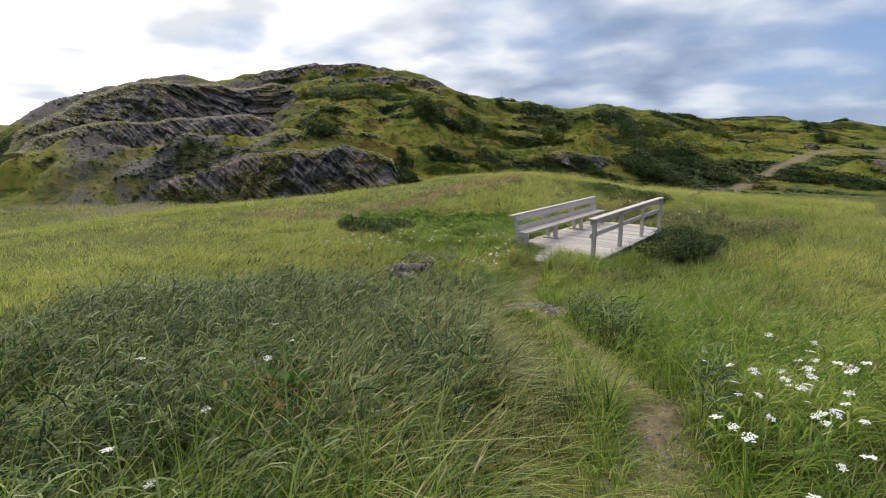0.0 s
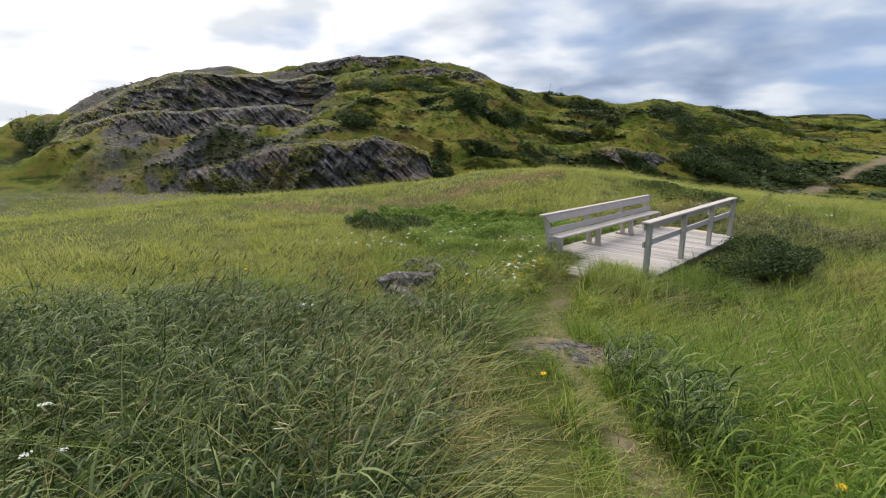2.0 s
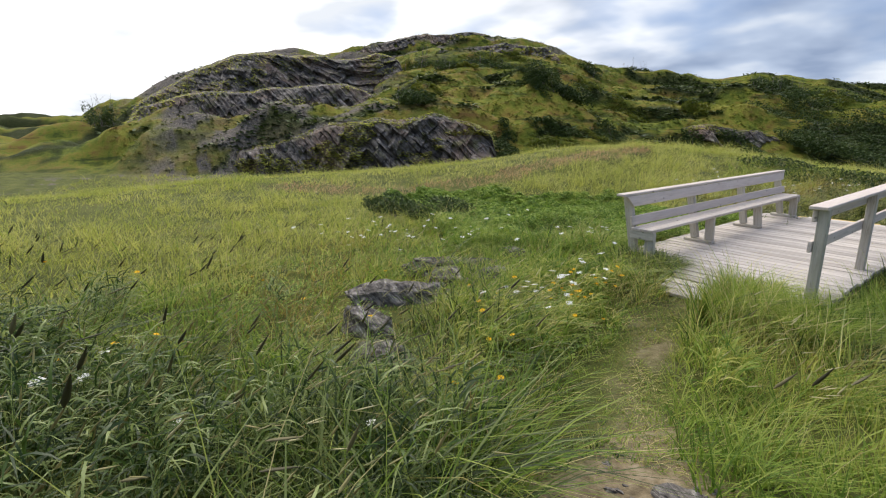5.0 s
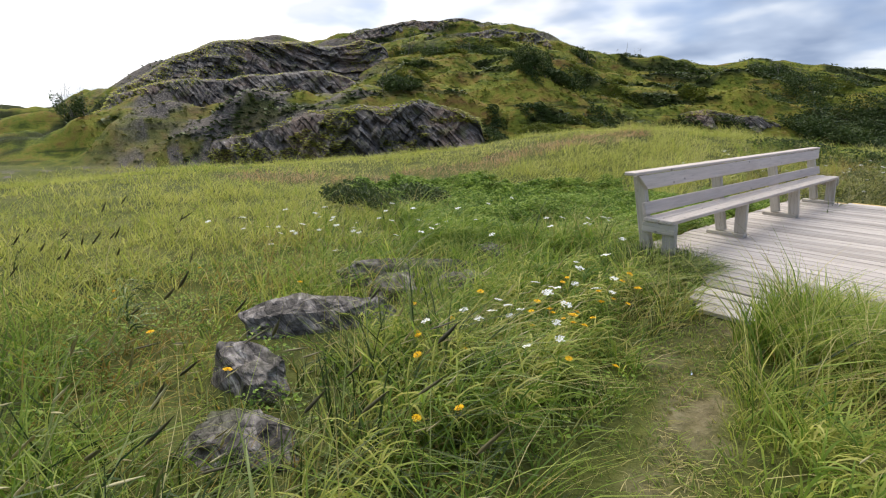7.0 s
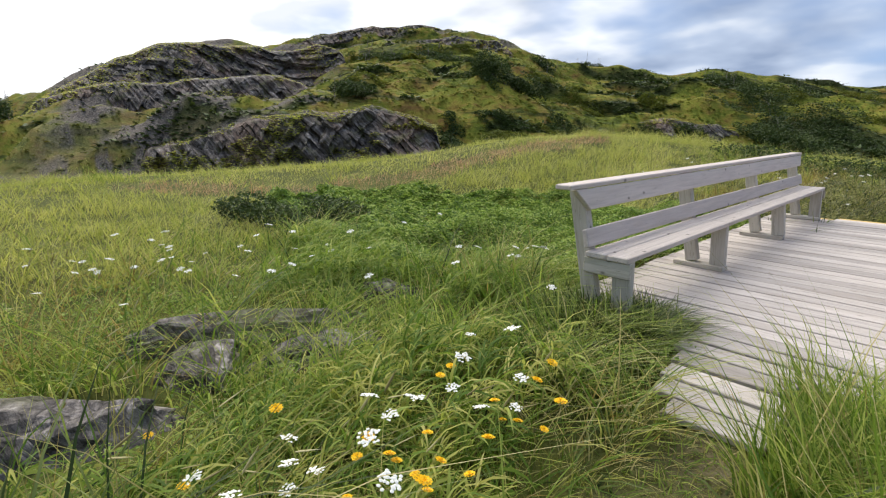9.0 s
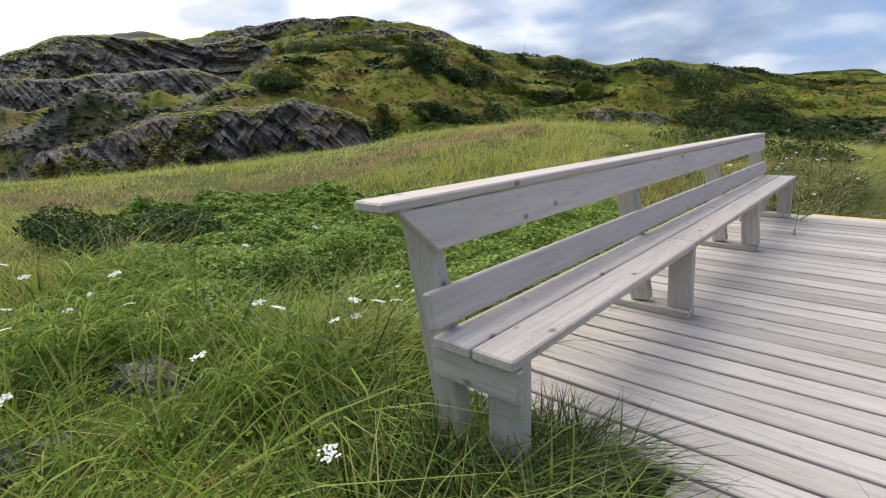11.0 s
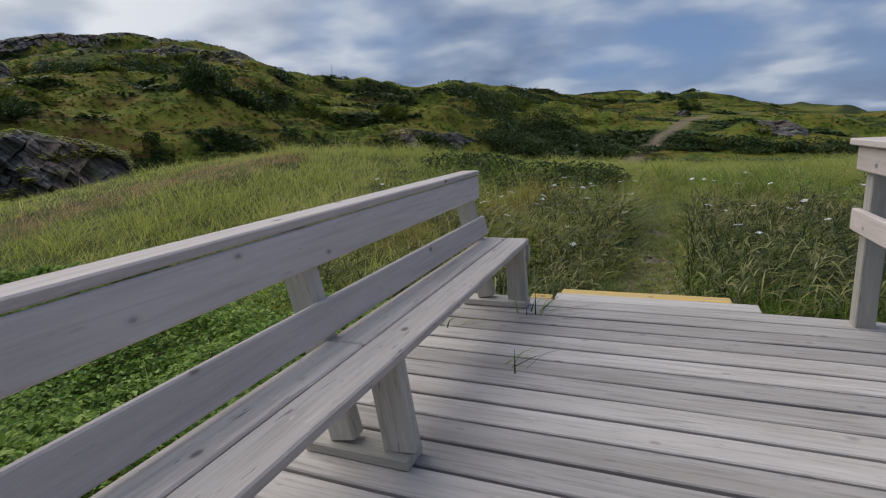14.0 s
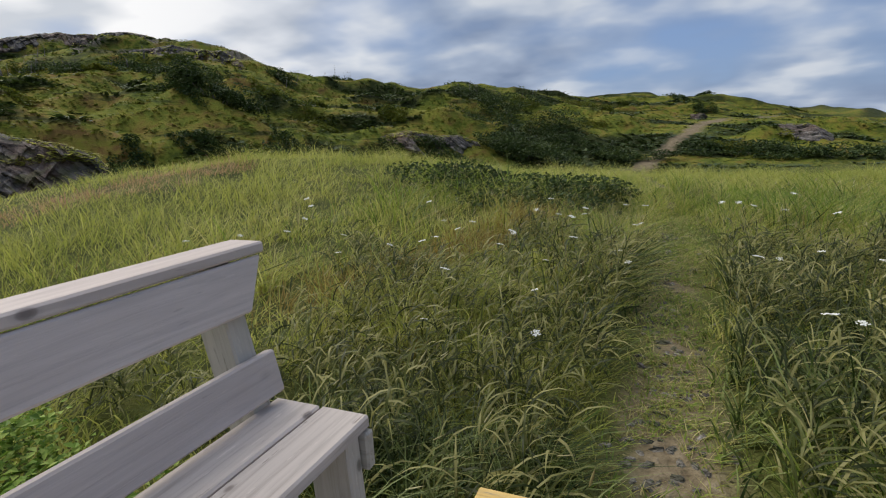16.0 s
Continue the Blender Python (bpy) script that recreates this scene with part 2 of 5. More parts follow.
def rock_material(name, warm, size=1.0, pale=1.0):
    """Dark bedded rock: mottled grain, rusty stains, lichen, and open joints along the tilted beds."""
    m, add, sh, links = material(name, 0.85, 0.25)
    where = add("ShaderNodeNewGeometry").outputs["Position"]
    n1 = add("ShaderNodeTexNoise", at={"Vector": where, "Scale": 0.35, "Detail": 6.0, "Roughness": 0.6}).outputs["Fac"]
    n2 = add("ShaderNodeTexNoise", at={"Vector": where, "Scale": 2.2 / size, "Detail": 8.0, "Roughness": 0.72, "Distortion": 0.4}).outputs["Fac"]
    n3 = add("ShaderNodeTexNoise", at={"Vector": where, "Scale": 14.0 / size, "Detail": 5.0}).outputs["Fac"]
    bent = mix(add, 0.35 * size, where, add("ShaderNodeTexNoise", at={"Vector": where, "Scale": 0.7 / size, "Detail": 5.0}).outputs["Color"], "ADD")
    ways = [add("ShaderNodeVectorMath", operation="DOT_PRODUCT", at={0: bent, 1: way}).outputs["Value"] for way in ((0.11, 0.21, -0.29), (1.08, 2.04, 1.93), (-0.75, 0.40, 0.10))]
    bed = add("ShaderNodeCombineXYZ", at={0: ways[0], 1: ways[1], 2: ways[2]}).outputs[0]
    lamina = add("ShaderNodeTexNoise", at={"Vector": bed, "Scale": 1.5 / size, "Detail": 7.0, "Roughness": 0.68}).outputs["Fac"]
    block = add("ShaderNodeTexVoronoi", at={"Vector": bed, "Scale": 1.1 / size})
    joint = add("ShaderNodeTexVoronoi", at={"Vector": bed, "Scale": 1.1 / size})
    joint.feature = "DISTANCE_TO_EDGE"
    grain = add("ShaderNodeMath", operation="MULTIPLY_ADD", at={0: lamina, 1: 0.62, 2: add("ShaderNodeMath", operation="MULTIPLY", at={0: n2, 1: 0.38}).outputs[0]}).outputs[0]
    col = ramp(add, grain, [(0.38, (0.028, 0.025, 0.023)), (0.48, (0.090, 0.080, 0.074)), (0.56, (0.180, 0.162, 0.150)), (0.67, (0.40, 0.375, 0.35))])
    tint = add("ShaderNodeSeparateColor", at={0: block.outputs["Color"]})
    col = add("ShaderNodeHueSaturation", at={"Color": col, "Value": add("ShaderNodeMapRange", at={0: tint.outputs[0], 3: 0.60 * pale, 4: 1.45 * pale}).outputs[0]}).outputs[0]
    col = mix(add, ramp(add, n1, [(0.48, 0.0), (0.66, warm)]), col, (0.235, 0.150, 0.112))
    lichen = add("ShaderNodeTexNoise", at={"Vector": where, "Scale": 1.3, "Detail": 5.0}).outputs["Fac"]
    col = mix(add, ramp(add, lichen, [(0.55, 0.0), (0.66, 0.55)]), col, (0.10, 0.11, 0.035))
    col = mix(add, ramp(add, joint.outputs["Distance"], [(0.0, 0.6), (0.035, 0.0)]), col, (0.018, 0.016, 0.014))
    links.new(col, sh.inputs["Base Color"])
    high = add("ShaderNodeMath", operation="MULTIPLY_ADD", at={0: ramp(add, joint.outputs["Distance"], [(0.0, 0.0), (0.08, 0.6)]), 1: 1.0, 2: add("ShaderNodeMath", operation="MULTIPLY_ADD", at={0: lamina, 1: 2.5, 2: n3}).outputs[0]}).outputs[0]
    bump = add("ShaderNodeBump", at={"Height": high, "Strength": 0.7, "Distance": 0.10 * size})
    links.new(bump.outputs[0], sh.inputs["Normal"])
    return m


cliff_rock = rock_material("cliff_rock", 0.55)
dark_rock = rock_material("field_rock", 0.10, 0.22, 1.35)
ground_cover = ground_material()

# ---------------------------------------------------------------- shape of the land


def value_noise(x, y, seed=0):
    xi, yi = np.floor(x).astype(np.int64), np.floor(y).astype(np.int64)
    xf, yf = x - xi, y - yi
    u, v = xf * xf * (3 - 2 * xf), yf * yf * (3 - 2 * yf)

    def h(a, b):
        n = (a * 374761393 + b * 668265263 + seed * 1442695041) & 0xFFFFFFFF
        n = ((n ^ (n >> 13)) * 1274126177) & 0xFFFFFFFF
        return ((n ^ (n >> 16)) & 0xFFFF) / 65535.0
    a, b, c, d = h(xi, yi), h(xi + 1, yi), h(xi, yi + 1), h(xi + 1, yi + 1)
    return (a + (b - a) * u) * (1 - v) + (c + (d - c) * u) * v - 0.5


def fractal(x, y, octaves=4, seed=0, gain=0.5):
    out, amp = 0.0, 1.0
    for k in range(octaves):
        out, amp = out + amp * value_noise(x * 2**k + 17.3 * k, y * 2**k - 9.1 * k, seed + k), amp * gain
    return out


def step(a, b, v):
    t = np.clip((v - a) / (b - a), 0, 1)
    return t * t * (3 - 2 * t)


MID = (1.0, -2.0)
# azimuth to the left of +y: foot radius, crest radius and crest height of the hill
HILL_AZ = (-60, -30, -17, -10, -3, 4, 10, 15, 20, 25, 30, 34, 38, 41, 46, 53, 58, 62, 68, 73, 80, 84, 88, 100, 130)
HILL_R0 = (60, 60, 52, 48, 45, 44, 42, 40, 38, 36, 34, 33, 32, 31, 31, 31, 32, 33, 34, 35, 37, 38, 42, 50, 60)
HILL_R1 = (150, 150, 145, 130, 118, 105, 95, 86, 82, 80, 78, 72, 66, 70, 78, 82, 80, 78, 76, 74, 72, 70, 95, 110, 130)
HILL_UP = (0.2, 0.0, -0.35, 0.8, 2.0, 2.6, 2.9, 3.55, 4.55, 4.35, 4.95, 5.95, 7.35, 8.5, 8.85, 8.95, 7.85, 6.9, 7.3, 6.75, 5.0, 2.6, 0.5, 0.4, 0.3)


def near_ground(x, y):
    s = 0.47 * x - 0.88 * y
    z = -0.30 + 0.145 * np.log1p(np.exp(np.minimum((s - 3.4) / 0.9, 60))) * 0.9
    z = np.where(s > 16, np.minimum(z, 1.7 + 0.02 * (s - 16)), z)
    d = np.hypot(x - 1, y - 3)
    z = z - 1.5 * step(16, 32, d) * step(-40, 12, -s + 0 * x)
    z = z + 1.15 * np.exp(-(((x + 9.5) / 7) ** 2 + ((y - 15) / 6) ** 2))
    z = z + 0.24 * np.exp(-(((x - 0.0) / 1.7) ** 2 + ((y + 0.5) / 1.5) ** 2))
    z = z - 0.55 * np.exp(-(((x + 8) / 5) ** 2 + ((y - 4) / 4) ** 2))
    return z


# the trodden line, near to far
TRAIL = ((9.0, -19.0), (7.0, -13.0), (6.2, -10.6), (5.85, -9.5), (5.40, -8.3), (4.45, -7.0), (2.95, -5.3), (1.95, -3.9), (1.25, -2.7), (0.85, -1.7), (0.75, 1), (0.72, 5.3), (0.74, 7), (0.76, 8.6), (0.9, 11.6), (0.5, 16), (-0.6, 24), (-2.3, 38))
HILL_TRAIL = ((-2.3, 39), (-0.6, 45), (1.2, 53), (3.2, 60), (7.5, 70), (14, 82), (24, 95))


WALKED = ((7.2, -14.5), (6.5, -12.6), (5.1, -9.4), (4.0, -7.7), (2.6, -5.7), (1.6, -3.9), (0.8, -1.6))


def trail_gap(x, y, line=TRAIL):
    """Distance from the trodden line."""
    x, y = np.asarray(x, float), np.asarray(y, float)
    best = np.full(np.shape(x), 1e9)
    for (ax, ay), (bx, by) in zip(line, line[1:]):
        ex, ey = bx - ax, by - ay
        t = np.clip(((x - ax) * ex + (y - ay) * ey) / (ex * ex + ey * ey), 0, 1)
        best = np.minimum(best, np.hypot(x - ax - t * ex, y - ay - t * ey))
    return best


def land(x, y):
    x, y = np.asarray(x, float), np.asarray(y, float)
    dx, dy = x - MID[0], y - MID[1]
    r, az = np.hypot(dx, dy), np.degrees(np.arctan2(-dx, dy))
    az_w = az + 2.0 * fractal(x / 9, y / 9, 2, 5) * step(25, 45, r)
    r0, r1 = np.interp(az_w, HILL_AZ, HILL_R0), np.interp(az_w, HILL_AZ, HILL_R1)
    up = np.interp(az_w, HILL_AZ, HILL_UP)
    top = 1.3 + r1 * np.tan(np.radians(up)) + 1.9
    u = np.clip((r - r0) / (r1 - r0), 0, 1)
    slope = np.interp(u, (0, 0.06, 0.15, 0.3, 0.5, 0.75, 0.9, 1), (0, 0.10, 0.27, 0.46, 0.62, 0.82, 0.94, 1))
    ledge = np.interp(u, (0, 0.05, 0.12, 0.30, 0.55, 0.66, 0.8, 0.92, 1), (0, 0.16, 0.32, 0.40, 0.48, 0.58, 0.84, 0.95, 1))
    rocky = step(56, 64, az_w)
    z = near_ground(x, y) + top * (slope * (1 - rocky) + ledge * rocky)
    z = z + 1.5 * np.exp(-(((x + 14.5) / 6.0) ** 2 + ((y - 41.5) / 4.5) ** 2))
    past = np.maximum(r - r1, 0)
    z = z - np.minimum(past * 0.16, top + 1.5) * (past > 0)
    # hummocks
    on_hill = step(0.0, 0.12, u) * (1 - 0.7 * step(0.9, 1.0, u)) * (0.15 + 0.85 * step(1.0, 6.0, trail_gap(x, y, HILL_TRAIL)))
    around = np.radians(az) * 55
    z = z + on_hill * (1.9 * fractal(around / 11.0, r / 3.0, 3, 25) + 0.6 * fractal(around / 3.5, r / 1.1, 2, 27))
    z = z + on_hill * (1.2 * fractal(x / 11, y / 11, 3, 11) + 0.8 * fractal(x / 3.6, y / 3.6, 3, 21) + 0.45 * np.abs(value_noise(x / 1.4, y / 1.4, 23)))
    z = z + 0.10 * fractal(x / 1.7, y / 1.7, 3, 31) * (r < 60)
    low = (x > -0.8) & (x < 2.2) & (y > -1.45) & (y < 5.7)
    z = np.where(low, np.minimum(z, -0.07), z)
    return np.where((x > 0.3) & (x < 1.3) & (y > -1.5) & (y < -0.3), np.minimum(z, -0.125), z)


def scrub_drift(x, y):
    """Long dark drifts of low scrub that follow the terraces of the hill."""
    reach = np.hypot(x - MID[0], y - MID[1])
    around = np.arctan2(-(x - MID[0]), y - MID[1]) * 55
    return fractal(around / 9.0, reach / 2.0, 3, 95) + 0.15 * fractal(x / 1.5, y / 1.5, 2, 96)


def mesh_from(name, verts, faces, mat=None, smooth=True):
    """A mesh from arrays of corners and of faces with the same number of corners each."""
    me = bpy.data.meshes.new(name)
    n = faces.shape[1]
    me.vertices.add(len(verts))
    me.vertices.foreach_set("co", np.ascontiguousarray(verts, np.float32).ravel())
    me.loops.add(faces.size)
    me.loops.foreach_set("vertex_index", np.ascontiguousarray(faces, np.int32).ravel())
    me.polygons.add(len(faces))
    me.polygons.foreach_set("loop_start", np.arange(0, faces.size, n, dtype=np.int32))
    me.polygons.foreach_set("use_smooth", np.full(len(faces), smooth))
    me.update()
    me.validate()
    if mat:
        me.materials.append(mat)
    return me


def grid_faces(rows, cols, close=False):
    i, j = np.meshgrid(np.arange(rows - 1), np.arange(cols if close else cols - 1), indexing="ij")
    k = (j + 1) % cols
    return np.stack([i * cols + j, i * cols + k, (i + 1) * cols + k, (i + 1) * cols + j], -1).reshape(-1, 4)


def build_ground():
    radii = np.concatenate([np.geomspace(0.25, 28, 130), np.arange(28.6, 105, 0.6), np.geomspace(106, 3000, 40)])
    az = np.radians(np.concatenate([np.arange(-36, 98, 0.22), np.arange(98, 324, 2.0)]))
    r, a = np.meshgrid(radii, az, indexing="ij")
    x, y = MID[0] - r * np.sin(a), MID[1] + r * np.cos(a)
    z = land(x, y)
    verts = np.stack([x, y, z], -1).reshape(-1, 3)
    verts = np.vstack([verts, [(MID[0], MID[1], float(land(*MID)))]])
    faces = grid_faces(len(radii), len(az), True)
    last = len(az)
    verts[:last, :2] = np.array(MID) + (verts[:last, :2] - MID) * 0.02
    me = mesh_from("ground", verts, faces[:, ::-1], ground_cover)
    cover = np.zeros((len(verts), 4), np.float32)
    d = np.hypot(verts[:, 0] - MID[0], verts[:, 1] - MID[1])
    a2 = np.degrees(np.arctan2(-(verts[:, 0] - MID[0]), verts[:, 1] - MID[1]))
    r0 = np.interp(a2, HILL_AZ, HILL_R0)
    cover[:, 0] = step(-3, 3, d - r0)
    px, py = verts[:, 0], verts[:, 1]
    ragged = fractal(px * 1.5, py * 1.5, 3, 3)
    worn = (1 - step(0.03, 0.24 + 0.10 * step(5, 6, py) + 0.16 * step(-7.6, -8.2, py), trail_gap(px, py) + 0.30 * ragged)) * step(-0.25, 0.15, fractal(px / 1.2, py / 1.2, 2, 7))
    bare = 1 - step(0.5, 1.0, np.hypot((px - 2.85) / 1.1, (py + 4.7) / 0.75) + 0.5 * ragged)
    cover[:, 1] = np.maximum(np.maximum(worn, bare), 1 - step(0.3, 0.9, trail_gap(px, py, HILL_TRAIL) + 0.8 * ragged))
    dry_foot = 0.38 * step(66, 74, a2) * (1 - step(86, 90, a2)) * step(26, 31, d) * (1 - step(40, 50, d)) * step(-0.25, 0.15, fractal(px / 4, py / 4, 3, 49))
    cover[:, 1] = np.maximum(cover[:, 1], dry_foot)
    around = np.radians(a2) * 50
    stony = step(55, 63, a2) * step(28, 33, d) * (1 - step(82, 86, a2)) * step(-0.04, 0.08, fractal(around / 3.2, d / 1.3, 4, 41) - 0.02 + 0.14 * step(50, 58, d))
    crag = step(36, 41, a2) * (1 - step(62, 70, a2)) * step(60, 68, d) * step(-0.05, 0.15, fractal(around / 2.5, d / 1.2, 4, 43) - 0.04)
    slab = step(70, 80, a2) * step(26, 32, d) * (1 - step(38, 42, d)) * step(-0.05, 0.08, fractal(px / 1.8, py / 1.0, 4, 47) - 0.17)
    cover[:, 2] = np.clip(stony + crag + slab, 0, 1)
    cover[:, 3] = step(0.06, 0.16, scrub_drift(px, py))
    layer = me.color_attributes.new("cover", "FLOAT_COLOR", "POINT")
    layer.data.foreach_set("color", cover.ravel())
    return tagged(new("ground", me), "grassy hollow rising to a heath-covered rocky hill", "ground", kind="structure")


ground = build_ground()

# ---------------------------------------------------------------- boards


def board(sx, sy, sz, bevel=0.006, name="board"):
    """A sawn board centred on its middle, long edges eased."""
    bm = bmesh.new()
    bmesh.ops.create_cube(bm, size=1.0, matrix=Matrix.Diagonal((sx, sy, sz, 1)))
    bmesh.ops.bevel(bm, geom=bm.edges[:], offset=bevel, segments=1, affect="EDGES")
    return bm


def finish(bm, name, mat, smooth=False):
    me = bpy.data.meshes.new(name)
    bm.to_mesh(me)
    bm.free()
    me.materials.append(mat)
    return me


def part(name, me, parent, m, label=""):
    ob = new(name, me)
    ob.parent = parent
    ob.matrix_basis = m
    return tagged(ob, label)


def stand(name, m=None):
    e = new(name)
    e.empty_display_size = 0.2
    if m is not None:
        e.matrix_basis = m
    return e


def along_y(x, y, z, rx=0.0, ry=0.0):
    """A board whose long side x lies along +y."""
    return pose(x, y, z) @ pose(0, 0, 0, 0, 0, 90) @ pose(0, 0, 0, rx, ry, 0)


def build_bench():
    bench = tagged(stand("bench", pose(0, 0, 0)), "long weathered whitewashed wooden bench beside the boardwalk", "bench")
    ys = (-0.27, 1.52, 3.40, 5.19)
    lean = 12.0
    leg = finish(board(0.37, 0.13, 0.06), "leg", bench_wood)
    post = finish(board(0.82, 0.075, 0.11), "back_post", bench_wood)
    foot = finish(board(0.44, 0.13, 0.045), "foot", bench_wood)
    cross = finish(board(0.34, 0.11, 0.036), "cross_member", bench_wood)
    for k, y in enumerate(ys):
        # legs stand on a flat foot; the wide side of each leg faces along the bench
        if k == 0:
            # the first pair stands in the grass beside the deck
            part("leg", finish(board(0.66, 0.13, 0.06), "leg", bench_wood), bench, pose(-0.072, y, 0.085, 0, -91.5, 0) @ pose(0, 0, 0, 90, 0, 0))
            part("back_post", finish(board(1.08, 0.075, 0.11), "back_post", bench_wood), bench, pose(-0.345, y, 0.325) @ pose(0, 0, 0, 0, -90 - 11.5, 0))
            part("cross_member", cross, bench, pose(-0.17, y - 0.055, 0.355) @ pose(0, 0, 0, 90, 0, 0))
            continue
        part("leg", leg, bench, pose(-0.078, y, 0.228, 0, -97.0 if k == 2 else -92.5, 0) @ pose(0, 0, 0, 90, 0, 0))
        part("back_post", post, bench, pose(-0.372, y, 0.455) @ pose(0, 0, 0, 0, -90 - 11.5, 0))
        part("foot", foot, bench, pose(-0.225, y, 0.0225))
        if k == 3:
            part("cross_member", cross, bench, pose(-0.17, y + 0.052, 0.355) @ pose(0, 0, 0, 90, 0, 0))
    for x, split in ((-0.085, 1.50), (-0.245, 3.38)):
        for a, b in ((-0.36, split - 0.003), (split + 0.003, 5.26)):
            me = finish(board(b - a, 0.152, 0.038), "seat_board", seat_wood)
            part("seat_board", me, bench, along_y(x, (a + b) / 2, 0.431))
    whole = 5.26 + 0.38
    bm = board(whole, 0.038, 0.145)
    for v in bm.verts:
        v.co.x += (-1.0 if v.co.x < 0 else 0.6) * v.co.z
    me = finish(bm, "back_board", back_wood)
    part("back_board", me, bench, along_y(-0.361, 2.44, 0.794, -lean))
    me = finish(board(whole, 0.035, 0.125), "back_board", back_wood)
    part("back_board", me, bench, along_y(-0.315, 2.44, 0.538, -lean))
    me = finish(board(whole + 0.20, 0.125, 0.032), "cap_board", back_wood)
    part("cap_board", me, bench, along_y(-0.42, 2.40, 0.888))
    return bench


def build_rail():
    rail = tagged(stand("railing", pose(1.85, 0, 0)), "whitewashed wooden handrail along the deck edge", "railing")
    post = finish(board(1.10, 0.095, 0.095), "post", bench_wood)
    for y in (-0.42, 1.50, 3.42, 5.28):
        part("post", post, rail, pose(0, y, 0.43, 0, 90, 0))
    long = 5.28 + 0.42 + 0.16
    part("cap_board", finish(board(long + 0.1, 0.17, 0.036), "cap_board", back_wood), rail, along_y(-0.03, 2.43, 1.0))
    part("top_rail", finish(board(long, 0.038, 0.13), "top_rail", back_wood), rail, along_y(-0.068, 2.43, 0.915))
    part("lower_rail", finish(board(long, 0.038, 0.12), "lower_rail", back_wood), rail, along_y(-0.068, 2.43, 0.585))
    return rail


def build_deck():
    deck = tagged(stand("boardwalk"), "weathered grey wooden boardwalk deck with open joints", "boardwalk")
    rng = random.Random(5)
    pitch, y = 0.166, -1.094
    meshes = {}
    while y < 5.36:
        if y < -0.45:
            a, b = 0.42 + 0.22 * step(-0.85, -1.25, y), 1.02
        elif y < 0.05:
            a, b = 0.34, 2.02
        else:
            a, b = -0.62, 2.02
        key = round(b - a, 2)
        if key not in meshes or rng.random() < 0.4:
            bm = board(b - a, pitch - 0.019, 0.038, 0.005)
            bmesh.ops.subdivide_edges(bm, edges=[e for e in bm.edges if abs(e.verts[0].co.x - e.verts[1].co.x) > 1], cuts=5)
            k, off = rng.uniform(-0.004, 0.004), rng.random() * 9
            for v in bm.verts:
                v.co.z += k * math.cos(v.co.x * 2.4 + off)
                v.co.y += 0.0025 * math.sin(v.co.x * 3.1 + off)
            meshes[key] = finish(bm, "deck_board", deck_wood)
        part("deck_board", meshes[key], deck, pose((a + b) / 2 + rng.uniform(-0.015, 0.015), y + pitch / 2, -0.019 - 0.075 * float(step(-0.3, -1.2, y)) + rng.uniform(-0.002, 0.002), rng.uniform(-0.5, 0.5) + (4.5 if y < -0.45 else 0), 0, rng.uniform(-0.15, 0.15)))
        y += pitch
    part("edge_board", finish(board(1.10, 0.12, 0.04), "edge_board", yellow_wood), deck, pose(0.70, y + 0.225, -0.03, 0, 0, 0.8), "worn yellow-painted edge board")
    part("step_board", finish(board(1.26, 0.15, 0.038, 0.004), "step_board", deck_wood), deck, pose(0.76, y + 0.083, -0.024, 0, 0, 0.4))
    part("edge_board", finish(board(0.15, 0.10, 0.038, 0.004), "edge_board", yellow_wood), deck, pose(0.035, y + 0.055, -0.024, 0, 0, 0.4), "worn yellow-painted edge board")
    for x in (-0.50, 0.45, 1.2, 1.9):
        a, b = (0.12, 5.3) if x < 0 else (-0.35, 5.3)
        part("joist", finish(board(b - a, 0.045, 0.18), "joist", old_wood), deck, along_y(x, (a + b) / 2, -0.132))
    return deck


bench = build_bench()
railing = build_rail()
boardwalk = build_deck()

# ---------------------------------------------------------------- rock


MOSS, RNG_MOSS = [], np.random.default_rng(5)


